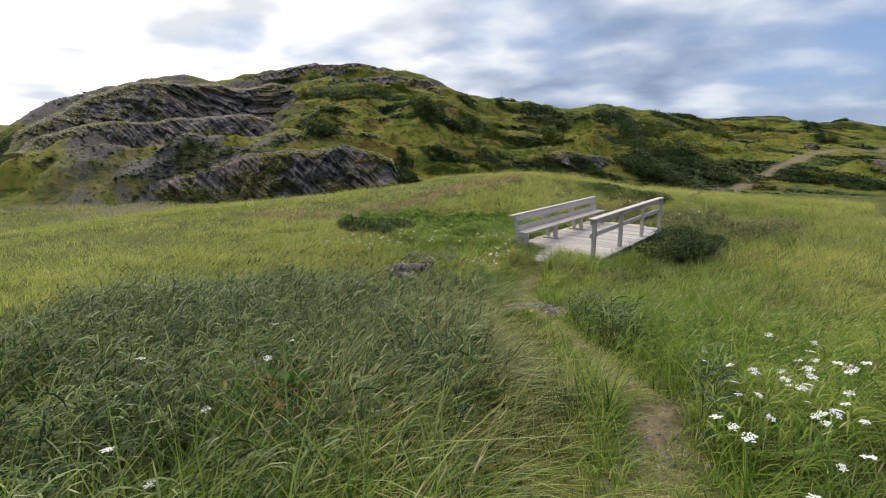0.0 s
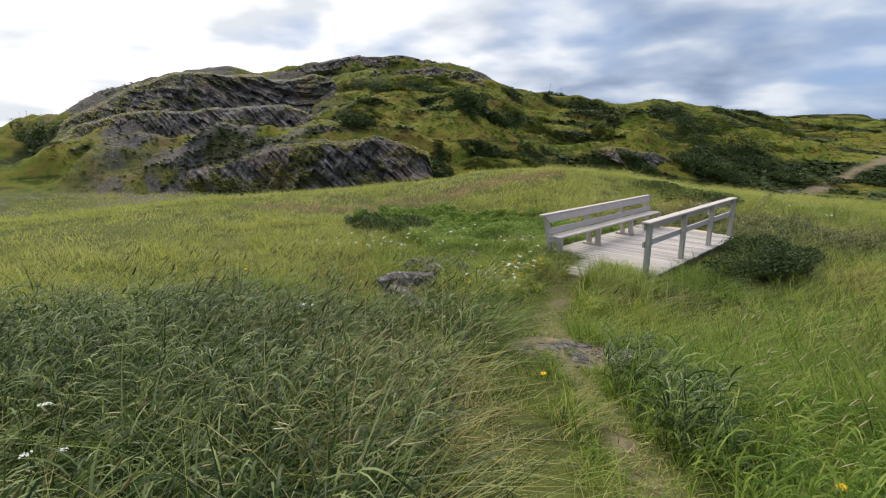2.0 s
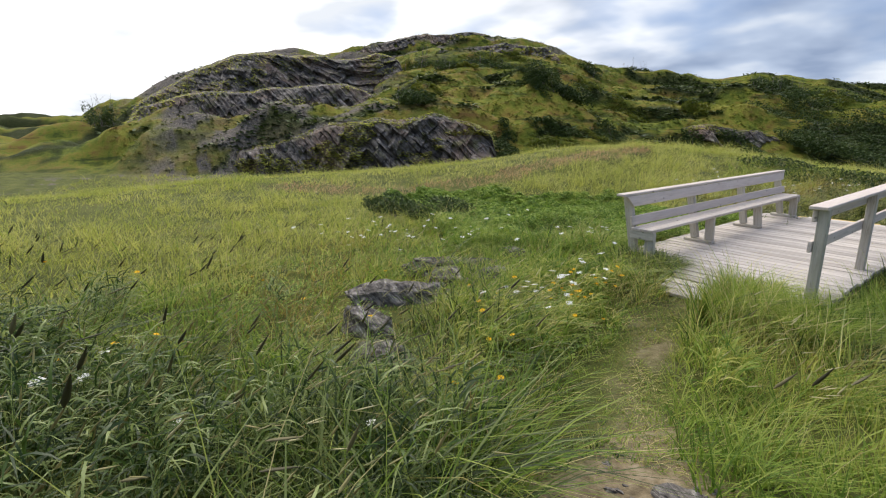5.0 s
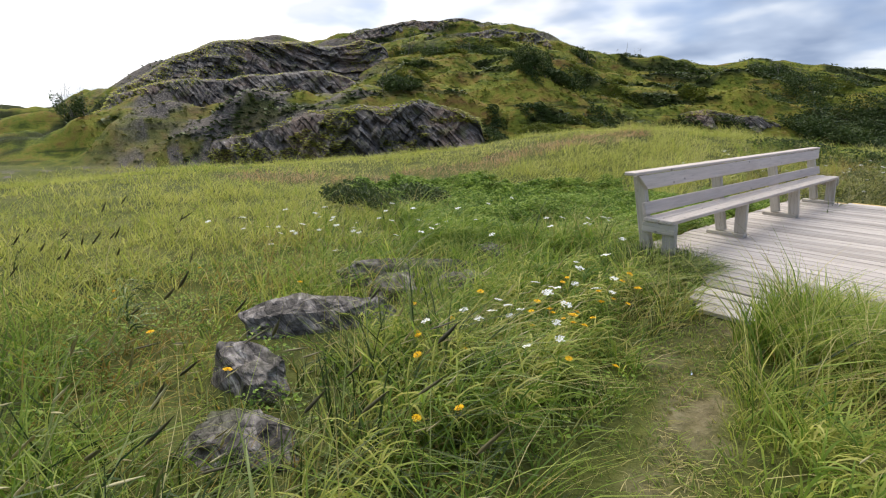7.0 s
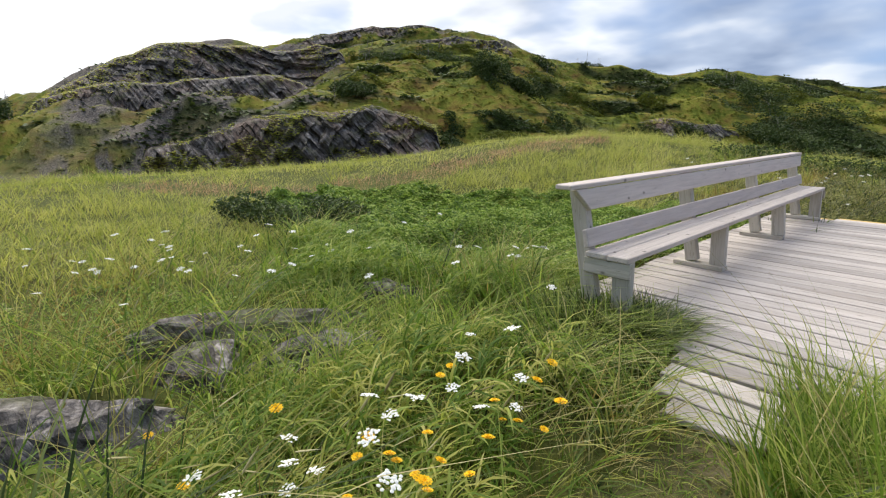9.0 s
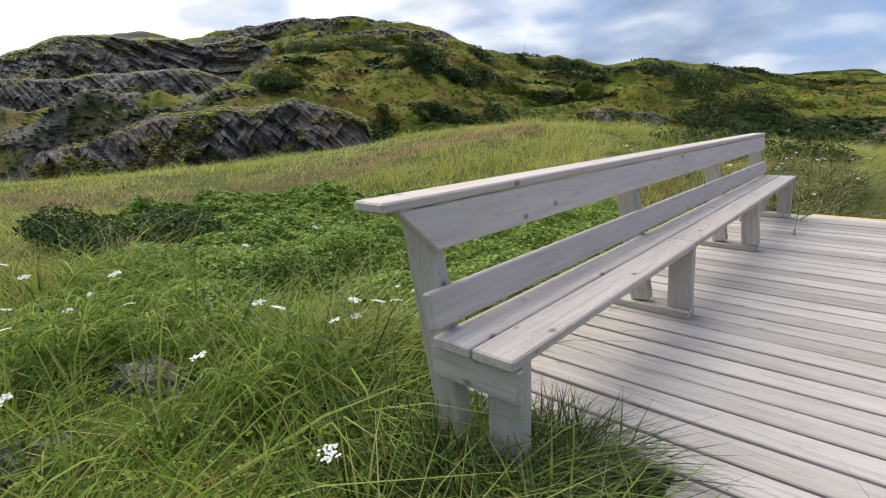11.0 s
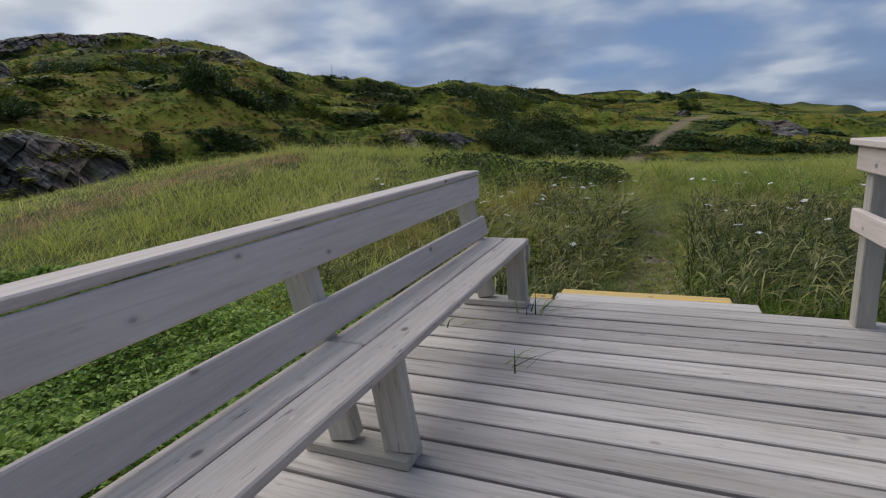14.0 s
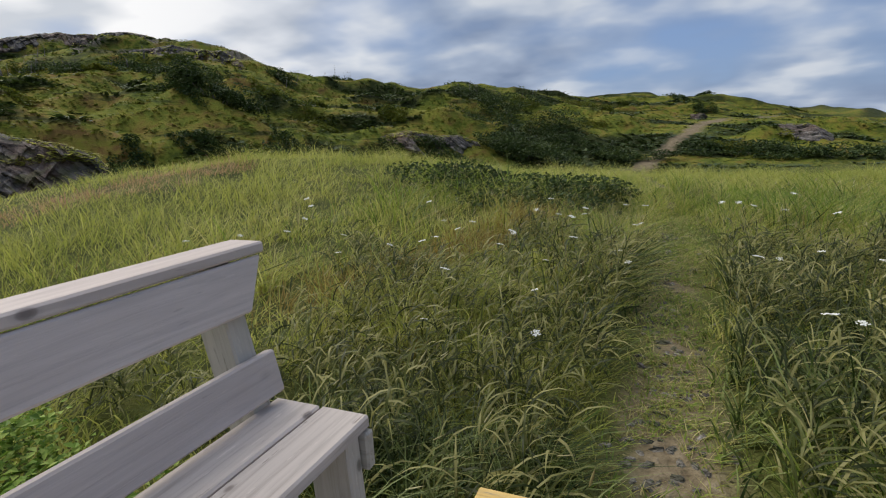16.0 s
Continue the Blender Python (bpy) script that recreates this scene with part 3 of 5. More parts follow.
def rock_face(name, az0, az1, radius, height, depth, slant, rough, seed, cols, rows, mat, label, lift=0.0, moss=0.0, group="rock outcrops"):
    """A weathered outcrop set into the slope: tilted beds, broken joints, a top that runs back into the hill."""
    az = np.linspace(az0, az1, cols)
    v = np.linspace(0, 1, rows)
    a, w = np.meshgrid(az, v, indexing="ij")
    r = np.interp(a, *radius)
    tall = np.interp(a, *height) * (1 + 0.14 * fractal(a / 5.0, a * 0 + seed, 3, seed))
    foot_x, foot_y = MID[0] - r * np.sin(np.radians(a)), MID[1] + r * np.cos(np.radians(a))
    base = land(foot_x[:, 0], foot_y[:, 0])
    wide = cols // 9
    base = np.convolve(np.pad(base, wide, mode="edge"), np.ones(2 * wide + 1) / (2 * wide + 1), "valid")
    base = np.minimum(base, land(foot_x[:, 0], foot_y[:, 0]) + 0.5)[:, None] - 0.35 + lift
    along = np.radians(a) * r
    rise = np.interp(w, (0, 0.72, 0.86, 1.0), (0, 0.92, 1.0, 0.72))
    inward = np.interp(w, (0, 0.72, 0.86, 1.0), (0, 0.55, 0.80, 1.5))
    up = rise * tall
    q = along * math.cos(radians(slant)) + up * math.sin(radians(slant)) + 0.45 * fractal(along / 4.0, up / 4.0, 3, seed + 3) + 0.10 * fractal(along / 1.0, up / 1.0, 2, seed + 8)
    p = -along * math.sin(radians(slant)) + up * math.cos(radians(slant)) + 0.4 * fractal(along / 2.5, up / 2.5, 3, seed + 2)

    def slabs(thick, length, k):
        """Broken slabs: each one proud of or behind its neighbours, with cracks between them."""
        row = np.floor(q / thick + 0.35 * value_noise(p / (2 * length), q * 0 + k, seed + k))
        col = np.floor(p / length + 5 * value_noise(row * 3.3 + 0.5, row * 0 + k, seed + k + 1))
        proud = value_noise(row * 7.7 + 0.5, col * 5.3 + 0.5, seed + k + 2)
        fq = q / thick - np.floor(q / thick)
        return proud, fq

    b1, f1 = slabs(0.45, 1.1, 4)
    b2, f2 = slabs(1.3, 2.6, 7)
    b3, f3 = slabs(3.4, 5.0, 11)
    out = rough * (1.0 * b1 + 1.4 * b2 + 1.5 * b3 + 0.08 * f1 + 0.15 * f2 + 0.7 * fractal(along / 0.8, up / 0.8, 4, seed + 9) + 1.2 * fractal(along / 5, up / 5, 2, seed + 11))
    edge = np.minimum(step(0, 0.06, (a - az0) / (az1 - az0)), 1 - step(0.94, 1, (a - az0) / (az1 - az0)))
    rr = r + depth * inward - out * (0.3 + 0.7 * edge) * np.interp(w, (0, 0.1, 0.6, 0.8, 1), (0.5, 1, 0.9, 0.3, 0))
    z = base + up * (0.15 + 0.85 * edge) + 0.12 * rough * fractal(along / 0.9, up / 0.9, 3, seed + 13)
    x, y = MID[0] - rr * np.sin(np.radians(a)), MID[1] + rr * np.cos(np.radians(a))
    verts = np.stack([x, y, z], -1).reshape(-1, 3)
    faces = grid_faces(cols, rows)
    outcrop = tagged(stand(name, pose(*verts[rows * (cols // 2)])), label, "rock", group)
    foot = verts[rows * (cols // 2)].copy()
    which = np.floor(q / 2.4).ravel()[faces[:, 0]]
    kinds, sizes = np.unique(which, return_counts=True)
    large = kinds[sizes > 250]
    which = np.clip(which, large.min(), large.max())
    for one in np.unique(which):
        used, again = np.unique(faces[which == one], return_inverse=True)
        part("rock_slab", mesh_from("rock_slab", verts[used] - foot, again.reshape(-1, 4), mat, smooth=False), outcrop, Matrix())
    mossy = (fractal(along / 2.6, up / 1.0, 3, seed + 17) + 0.7 * step(0.66, 0.9, w) - 0.25 * (1 - edge) > 0.16 - moss).ravel()
    MOSS.append(verts[mossy & (RNG_MOSS.random(len(verts)) < 0.30)])
    return outcrop


rock_face("rock_outcrop", 46.5, 79, ((46, 50, 58, 66, 73, 80), (31.5, 30.5, 31.0, 32.0, 33.5, 36)), ((46, 48, 52, 56, 62, 68, 72, 79), (1.4, 3.0, 3.8, 4.2, 4.4, 3.8, 2.8, 1.6)), 4.5, -48, 0.85, 61, 620, 100, cliff_rock, "dark grey layered rock outcrop with steep tilted beds")
rock_face("rock_outcrop", 56, 85.5, ((56, 64, 72, 80, 86), (58, 56, 55, 56, 60)), ((56, 60, 66, 72, 78, 83, 86), (2.4, 4.8, 5.6, 5.6, 4.6, 3.0, 1.2)), 8.5, -62, 1.0, 83, 520, 90, cliff_rock, "broad pale grey cracked cliff below the hilltop", moss=0.14)
rock_face("rock_outcrop", 16.5, 27, ((16, 21, 27), (42.0, 41.5, 42.5)), ((16, 19, 23, 27), (0.9, 1.65, 1.5, 0.7)), 2.0, -50, 0.8, 97, 220, 50, cliff_rock, "low grey rock outcrop half hidden by scrub", 0.0, 0.05)
rock_face("rock_outcrop", 39, 52, ((39, 44, 52), (62, 67, 70)), ((39, 41, 46, 52), (1.2, 2.0, 1.8, 0.8)), 3.0, 60, 0.8, 101, 220, 40, cliff_rock, "bare weathered rock at the hilltop")
rock_face("rock_outcrop", 60, 86, ((60, 68, 76, 86), (45, 44, 45, 48)), ((60, 64, 70, 78, 86), (1.4, 3.4, 3.0, 3.0, 1.0)), 5.0, -40, 1.0, 121, 420, 60, cliff_rock, "low broken ledges of brown-grey rock and turf")
rock_face("rock_outcrop", 46, 64, ((46, 54, 64), (73, 74, 71)), ((46, 50, 57, 64), (0.8, 1.7, 1.9, 0.9)), 3.0, -20, 0.8, 127, 260, 36, cliff_rock, "bare weathered rock at the hilltop")
rock_face("rock_outcrop", -11.5, -7.0, ((-12, -7), (56, 57)), ((-12, -9.5, -7), (0.5, 1.6, 0.6)), 2.0, 60, 0.5, 107, 110, 36, cliff_rock, "small grey rock outcrop on the far slope")


def boulder(name, x, y, sx, sy, sz, turn, seed, mat, label, sink=0.3, cut=0.5):
    """A half-buried stone with flat broken sides and worn edges."""
    bm = bmesh.new()
    bmesh.ops.create_icosphere(bm, subdivisions=4, radius=1.0)
    rng = random.Random(seed)
    planes = [(Vector((rng.uniform(-1, 1), rng.uniform(-1, 1), rng.uniform(-0.2, 1))).normalized(), rng.uniform(cut, 0.85)) for _ in range(9)] + [(Vector((0.1, -0.05, 1)).normalized(), cut * 0.9)]
    for v in bm.verts:
        for n, d in planes:
            over = v.co.dot(n) - d
            if over > 0:
                v.co -= n * over * 0.92
        v.co += v.co.normalized() * 0.17 * noise.fractal(v.co * 2.6 + Vector((seed, 0, 0)), 0.9, 2.1, 4)
        v.co = Vector((v.co.x * sx, v.co.y * sy, v.co.z * sz))
    me = finish(bm, name, mat)
    me.polygons.foreach_set("use_smooth", [False] * len(me.polygons))
    ob = new(name, me)
    z = float(land(x, y))
    ob.matrix_basis = pose(x, y, z + sz * (0.5 - sink), rng.uniform(-6, 6), rng.uniform(-6, 6), turn)
    return tagged(ob, label, "rock", "rocks in the grass")


for x, y, sx, sy, sz, turn, seed in ((-0.78, -4.22, 0.36, 0.28, 0.31, 30, 2), (-0.08, -4.58, 0.34, 0.21, 0.20, 40, 3), (-1.45, -3.36, 0.70, 0.34, 0.27, 75, 4), (-2.12, -1.70, 1.05, 0.29, 0.24, 76, 5),
                                     (-1.50, -1.72, 0.56, 0.22, 0.22, 82, 6), (-2.25, -0.6, 0.34, 0.2, 0.18, 20, 7), (-1.72, -2.45, 0.34, 0.24, 0.24, 40, 8)):
    boulder("rock", x, y, sx, sy, sz, turn, seed, dark_rock, "low grey lichen-flecked rock sunk in the grass")
for x, y, sx, sy, sz, turn, seed in ((2.35, -4.65, 0.20, 0.14, 0.05, 20, 12), (2.72, -4.78, 0.24, 0.13, 0.06, -30, 13), (3.15, -4.25, 0.22, 0.15, 0.06, 50, 14), (2.55, -4.35, 0.26, 0.15, 0.04, 10, 15),
                                     (3.45, -3.95, 0.16, 0.12, 0.06, 70, 16), (2.95, -4.95, 0.15, 0.10, 0.06, 0, 17), (2.15, -4.95, 0.13, 0.10, 0.05, 35, 18), (3.35, -4.6, 0.2, 0.12, 0.05, -10, 19)):
    boulder("stone", x, y, sx, sy, sz, turn, seed, dark_rock, "flat grey stone bedded in the muddy path", 0.25, 0.4)
boulder("stone", -2.2, 40.4, 1.1, 0.5, 0.35, 10, 31, cliff_rock, "pale flat stone where the hill path begins", 0.2)
boulder("stone", 3.0, 65.0, 1.0, 0.6, 0.7, 30, 33, cliff_rock, "pale boulder beside the hill path", 0.2)
boulder("stone", -8.5, 34.0, 0.9, 0.5, 0.3, 30, 35, cliff_rock, "pale flat stone below the scrub", 0.2)

# ---------------------------------------------------------------- meadow
lush = blades("lush_grass", (0.095, 0.172, 0.020), (0.230, 0.330, 0.042), (0.420, 0.460, 0.110), through_light=0.5, vary=0.55)
coarse = blades("coarse_grass", (0.028, 0.050, 0.010), (0.088, 0.126, 0.026), (0.300, 0.350, 0.120), rough=0.42, through_light=0.40)
dry = blades("dry_grass", (0.200, 0.200, 0.050), (0.390, 0.340, 0.110), (0.620, 0.540, 0.260), through_light=0.45)
fescue = blades("fescue", (0.280, 0.325, 0.055), (0.465, 0.470, 0.105), (0.610, 0.570, 0.200), patch=0.35, through_light=0.5, vary=0.45)
ochre = blades("ochre_grass", (0.210, 0.140, 0.035), (0.340, 0.240, 0.060), (0.460, 0.360, 0.110), through_light=0.45)
rosy = blades("rosy_grass", (0.430, 0.240, 0.130), (0.540, 0.330, 0.190), (0.600, 0.430, 0.240), through_light=0.45)
herb_leaf = blades("herb_leaf", (0.080, 0.150, 0.018), (0.205, 0.320, 0.042), (0.400, 0.490, 0.115), patch=1.2)
scrub_leaf = blades("scrub_leaf", (0.030, 0.052, 0.014), (0.055, 0.088, 0.020), (0.110, 0.140, 0.036), through_light=0.2, vary=0.4)
heath_leaf = blades("heath_leaf", (0.046, 0.068, 0.012), (0.140, 0.165, 0.020), (0.250, 0.200, 0.038), patch=0.4, vary=0.14)

RNG = np.random.default_rng(11)
WIND = (0.72, 0.55)


def strips(name, x, y, z, tall, wide, bend, turn, mat, levels=4, spread=0.25):
    """Blades: tapered strips, bowed over by the wind."""
    n = len(x)
    t = np.linspace(0, 1, levels)
    lx = np.cos(turn) * spread + WIND[0] * bend
    ly = np.sin(turn) * spread + WIND[1] * bend
    size = np.hypot(lx, ly)
    face = np.arctan2(ly, lx) + np.pi / 2 + RNG.normal(0, 0.7, n)
    cx = x[:, None] + (lx * tall)[:, None] * t**1.8
    cy = y[:, None] + (ly * tall)[:, None] * t**1.8
    cz = z[:, None] + (tall / np.sqrt(1 + 0.6 * size**2))[:, None] * (t - 0.22 * np.minimum(size, 1.6)[:, None] * t**3)
    w = 0.5 * wide[:, None] * np.clip(1.05 - t**1.6, 0.06, 1)
    ox, oy = np.cos(face)[:, None] * w, np.sin(face)[:, None] * w
    left = np.stack([cx - ox, cy - oy, cz], -1)
    right = np.stack([cx + ox, cy + oy, cz + 0.15 * w], -1)
    verts = np.stack([left, right], 2).reshape(-1, 3)
    k = np.arange(n)[:, None] * (2 * levels) + 2 * np.arange(levels - 1)[None]
    faces = np.stack([k, k + 1, k + 3, k + 2], -1).reshape(-1, 4)
    me = mesh_from(name, verts, faces, mat)
    return new(name, me), np.stack([cx[:, -1], cy[:, -1], cz[:, -1]], -1)


def under_boards(x, y):
    deck = (x > -0.60) & (x < 2.0) & (y > 0.08) & (y < 5.42)
    ramp_in = (x > 0.38) & (x < 1.95) & (y > -0.42) & (y <= 0.08)
    tail = (x > 0.46) & (x < 1.0) & (y > -1.12) & (y <= -0.42)
    return deck | ramp_in | tail


STONES = ((-0.78, -4.22, 0.36), (-0.08, -4.58, 0.28), (-1.56, -3.75, 0.34), (-1.45, -3.36, 0.36), (-1.34, -2.95, 0.34), (-2.3, -2.4, 0.30), (-2.12, -1.7, 0.32), (-1.95, -1.0, 0.30), (-1.55, -2.0, 0.22), (-1.45, -1.45, 0.22), (-1.72, -2.45, 0.26))


def open_ground(x, y, clear=0.03):
    """Where grass can stand."""
    ragged = fractal(x * 1.5, y * 1.5, 3, 3)
    ok = ~under_boards(x, y) & (trail_gap(x, y) + 0.22 * ragged > clear + 0.13 * step(-7.6, -8.2, y) + 0.12 * step(5.4, 6.0, y))
    ok &= np.hypot((x - 2.85) / 1.05, (y + 4.7) / 0.65) + 0.5 * ragged > 0.75
    for sx, sy, sr in STONES:
        ok &= np.hypot(x - sx, y - sy) > sr * 0.7
    return ok


def side_of_trail(x, y):
    """Positive to the right of the line walked towards the deck."""
    return (x - 0.85) + (y + 1.7) * 0.56


def bump_at(x, y, cx, cy, rx, ry):
    return np.exp(-(((x - cx) / rx) ** 2 + ((y - cy) / ry) ** 2))


def herb_zone(x, y):
    ragged = 0.5 * fractal(x / 1.5, y / 1.5, 3, 71)
    zone = 1.2 * bump_at(x, y, -4.0, 2.8, 3.6, 2.7) + 1.0 * bump_at(x, y, -8.0, 4.2, 3.4, 2.6) + 1.2 * bump_at(x, y, -1.6, 3.2, 1.2, 2.0)
    return zone + ragged > 0.62


def scatter(count, x0, x1, y0, y1):
    return RNG.uniform(x0, x1, count), RNG.uniform(y0, y1, count)


def tufts(count, x0, x1, y0, y1, blades_each, spread):
    """Blade feet gathered in tussocks: feet, way out of the tussock, the tussock's own vigour."""
    cx, cy = scatter(count, x0, x1, y0, y1)
    n = count * blades_each
    dx, dy = RNG.normal(0, spread, n), RNG.normal(0, spread, n)
    vigour = np.repeat(RNG.uniform(0.4, 1.4, count), blades_each)
    return np.repeat(cx, blades_each) + dx, np.repeat(cy, blades_each) + dy, np.arctan2(dy, dx) + RNG.normal(0, 0.5, n), vigour


def plant_meadow():
    bands = ((0, 2.6, 820, 1.1, 4, 13, 0.045), (2.6, 6.0, 360, 1.35, 4, 11, 0.06), (6.0, 12.0, 230, 1.4, 3, 7, 0.10), (12.0, 22.0, 110, 1.9, 3, 6, 0.16), (22.0, 38.0, 30, 3.4, 3, 5, 0.3))
    kinds = {"lush": [], "coarse": [], "dry": [], "fescue": [], "ochre": [], "rosy": []}
    order = list(kinds)
    line = TRAIL[:15]
    for near, far, thick, widen, levels, each, spread in bands:
        x0, x1, y0, y1 = -max(9, far), min(9 + far * 0.4, 22), -17, 14 + min(far, 22)
        x, y, turn, vigour = tufts(int((x1 - x0) * (y1 - y0) * thick / each), x0, x1, y0, y1, each, spread)
        # only what can be seen from the line walked
        keep = (y > -15) & (side_of_trail(x, y) < 9 + 0.5 * np.maximum(y, 0)) & (y + 0.3 * x > -14.5)
        x, y, turn, vigour = x[keep], y[keep], turn[keep], vigour[keep]
        gap = trail_gap(x, y, line)
        keep = (gap >= near) & (gap < far)
        x, y, turn, vigour = x[keep], y[keep], turn[keep], vigour[keep]
        hx = np.hypot(x - MID[0], y - MID[1])
        keep = open_ground(x, y) & (hx < np.interp(np.degrees(np.arctan2(-(x - MID[0]), y - MID[1])), HILL_AZ, HILL_R0) + 1)
        x, y, turn, vigour = x[keep], y[keep], turn[keep], vigour[keep]
        gap = trail_gap(x, y, line)
        right = side_of_trail(x, y)
        drift = fractal(x / 2.4, y / 2.4, 3, 51)
        drift2 = fractal(x / 1.1, y / 1.1, 3, 53)
        early = step(-1.5, -3.5, y)
        red_band = trail_gap(x, y, ((-13.5, 0.5), (-12.0, 3.2), (-10.3, 9.3), (-8.4, 12.5)))
        score = np.stack([
            0.50 + 0.55 * step(-0.1, 0.4, right) * early + 0.8 * drift + 0.4 * bump_at(x, y, 0.2, 0.4, 1.2, 1.2) - 0.45 * bump_at(x, y, 2.6, 7.6, 3, 2.4) + 0.35 * bump_at(x, y, -4, -7, 3, 2),
            0.12 - 0.4 * bump_at(x, y, -1.0, -1.5, 2.2, 2.2) + 0.55 * bump_at(x, y, -0.3, -3.8, 1.0, 0.7) + 0.30 * step(-5, -6.5, y) + 0.75 * bump_at(x, y, 1.5, -9, 3.4, 2.6) + 0.5 * bump_at(x, y, 0.5, -6, 2, 1.6) + 1.0 * drift2 + 1.15 * bump_at(x, y, 2.6, 7.4, 3.2, 2.6) + 0.6 * bump_at(x, y, 3.0, 2.0, 1.2, 3),
            0.30 + 1.15 * bump_at(x, y, 2.9, -7.6, 1.3, 1.3) + 0.5 * bump_at(x, y, 4.4, -10.0, 0.8, 0.8) + 0.9 * drift2 - 0.2 * drift + 0.45 * bump_at(x, y, 3.5, 8.5, 3.0, 2.5),
            0.40 + 0.45 * bump_at(x, y, -0.8, -2.0, 2.2, 2.4) + 0.80 * step(3.5, 9, gap) + 0.35 * step(1, 3, y) + 0.45 * bump_at(x, y, -4.5, 6.5, 5, 4.5) + 0.3 * bump_at(x, y, -3.5, -4.0, 2.5, 2.5) - 0.6 * drift + 0.4 * step(-2, -5, x) * early,
            -0.02 + 1.05 * bump_at(x, y, -1.8, -4.7, 1.8, 1.3) + 0.5 * bump_at(x, y, 3.5, 8.5, 2.5, 2.0) + 1.1 * bump_at(x, y, -4, -2.8, 2.2, 1.2) + 0.8 * bump_at(x, y, 6, 2.5, 3, 2) + 0.8 * drift2 + 0.5 * bump_at(x, y, -1, 8.5, 1.5, 1.5) + 1.1 * (1 - step(0.2, 0.6, trail_gap(x, y, ((-2.5, 7.4), (-1.65, 9.1), (-1.0, 11.6))))),
            -0.6 + 3.1 * (1 - step(0.4, 1.5, red_band + 0.8 * drift2)),
        ], 0) + RNG.gumbel(0, 0.20, (6, len(x)))
        pick = np.argmax(score, 0)
        herbs = herb_zone(x, y) & (RNG.random(len(x)) < 0.68)
        for k, kind in enumerate(order):
            sel = (pick == k) & ~herbs
            kinds[kind].append((x[sel], y[sel], gap[sel], turn[sel], vigour[sel], np.full(sel.sum(), widen), np.full(sel.sum(), levels)))
    looks = {"lush": (lush, 0.46, 0.0115, 0.36, "bright green meadow grass bent by the wind"), "coarse": (coarse, 0.44, 0.0150, 0.55, "grey-green coarse grass blown over"),
             "dry": (dry, 0.54, 0.0072, 0.38, "straw-coloured dry grass stalks"), "fescue": (fescue, 0.36, 0.0095, 0.42, "pale yellow-green fine grass"),
             "ochre": (ochre, 0.36, 0.0085, 0.6, "rusty ochre short grass"), "rosy": (rosy, 0.38, 0.0070, 0.6, "reddish flowering grass")}
    for kind, chunks in kinds.items():
        mat, tall, wide, bend, label = looks[kind]
        x, y, gap, turn, vigour, widen, levels = (np.concatenate(c) for c in zip(*chunks))
        for lv in (4, 3):
            s = levels == lv
            if not s.any():
                continue
            n = s.sum()
            swell = np.clip(1 + 1.3 * fractal(x[s] / 1.1, y[s] / 1.1, 3, 61), 0.3, 1.7)
            edge = (0.16 + 0.84 * step(0.04, 0.34, gap[s] - 0.12 * step(-7.4, -8.2, y[s]) - 0.16 * step(5.2, 6.0, y[s]))) * (1 - 0.3 * step(8, 14, gap[s]))
            h = tall * swell * edge * vigour[s] * RNG.uniform(0.5, 1.25, n)
            b = bend * (1 + 0.9 * fractal(x[s] / 0.9, y[s] / 0.9, 2, 63)) * RNG.uniform(0.2, 1.6, n)
            h = h * (0.25 + 0.75 * step(0.16, 0.52 if kind == "coarse" else 0.42, trail_gap(x[s], y[s], WALKED)))
            for sx, sy, sr in STONES[:5]:
                h = h * (0.50 + 0.50 * step(sr, sr + 0.45, np.hypot(x[s] - sx - 0.22, y[s] - sy + 0.12)))
            near_deck = (x[s] > -0.75) & (x[s] < 2.6) & (y[s] > -1.7) & (y[s] < 6.2)
            h = np.where(near_deck, h * np.where((x[s] > 0.9) & (y[s] < 0.5), 1.15, 0.72), h)
            ob, _ = strips("meadow_grass", x[s], y[s], land(x[s], y[s]) - 0.02, h, wide * widen[s] * RNG.uniform(0.5, 1.15, n), b, turn[s], mat, lv, 0.85)
            tagged(ob, label, "grass", kind="stuff")
    # weeds that push up through the open joints by the bench
    for cx, cy, count in ((0.04, 5.03, 26), (-0.20, 5.355, 34), (0.10, 4.20, 9), (-0.46, 4.7, 16)):
        x, y = cx + RNG.normal(0, 0.05, count), cy + RNG.normal(0, 0.02, count)
        ob, _ = strips("weed", x, y, np.full(count, -0.06), RNG.uniform(0.10, 0.26, count), RNG.uniform(0.006, 0.014, count), RNG.uniform(0.5, 1.6, count), RNG.uniform(0, 6.3, count), coarse, 4, 0.9)
        tagged(ob, "grassy weeds growing up through the deck joints", "weed", kind="stuff")
    # tall tussocks where the boards end
    for cx, cy, rx, ry, count, tall in ((1.75, -0.95, 0.55, 0.42, 150, 0.58), (0.02, -0.06, 0.18, 0.12, 34, 0.28), (0.0, -0.36, 0.22, 0.20, 55, 0.30), (-0.25, -0.42, 0.30, 0.16, 40, 0.36), (2.35, 1.2, 0.22, 1.8, 90, 0.42), (-0.05, -0.75, 0.32, 0.45, 55, 0.30), (-0.25, -0.45, 0.5, 0.25, 70, 0.30), (1.35, -1.0, 0.32, 0.5, 90, 0.46), (-0.35, 6.0, 0.7, 0.35, 80, 0.40), (2.0, 6.0, 0.7, 0.35, 100, 0.42)):
        ax, ay = cx + rx * RNG.uniform(-1, 1, count), cy + ry * RNG.uniform(-1, 1, count)
        n = count * 16
        dx, dy = RNG.normal(0, 0.04, n), RNG.normal(0, 0.04, n)
        x, y = np.repeat(ax, 16) + dx, np.repeat(ay, 16) + dy
        ok = ~under_boards(x, y) & (trail_gap(x, y) > 0.16)
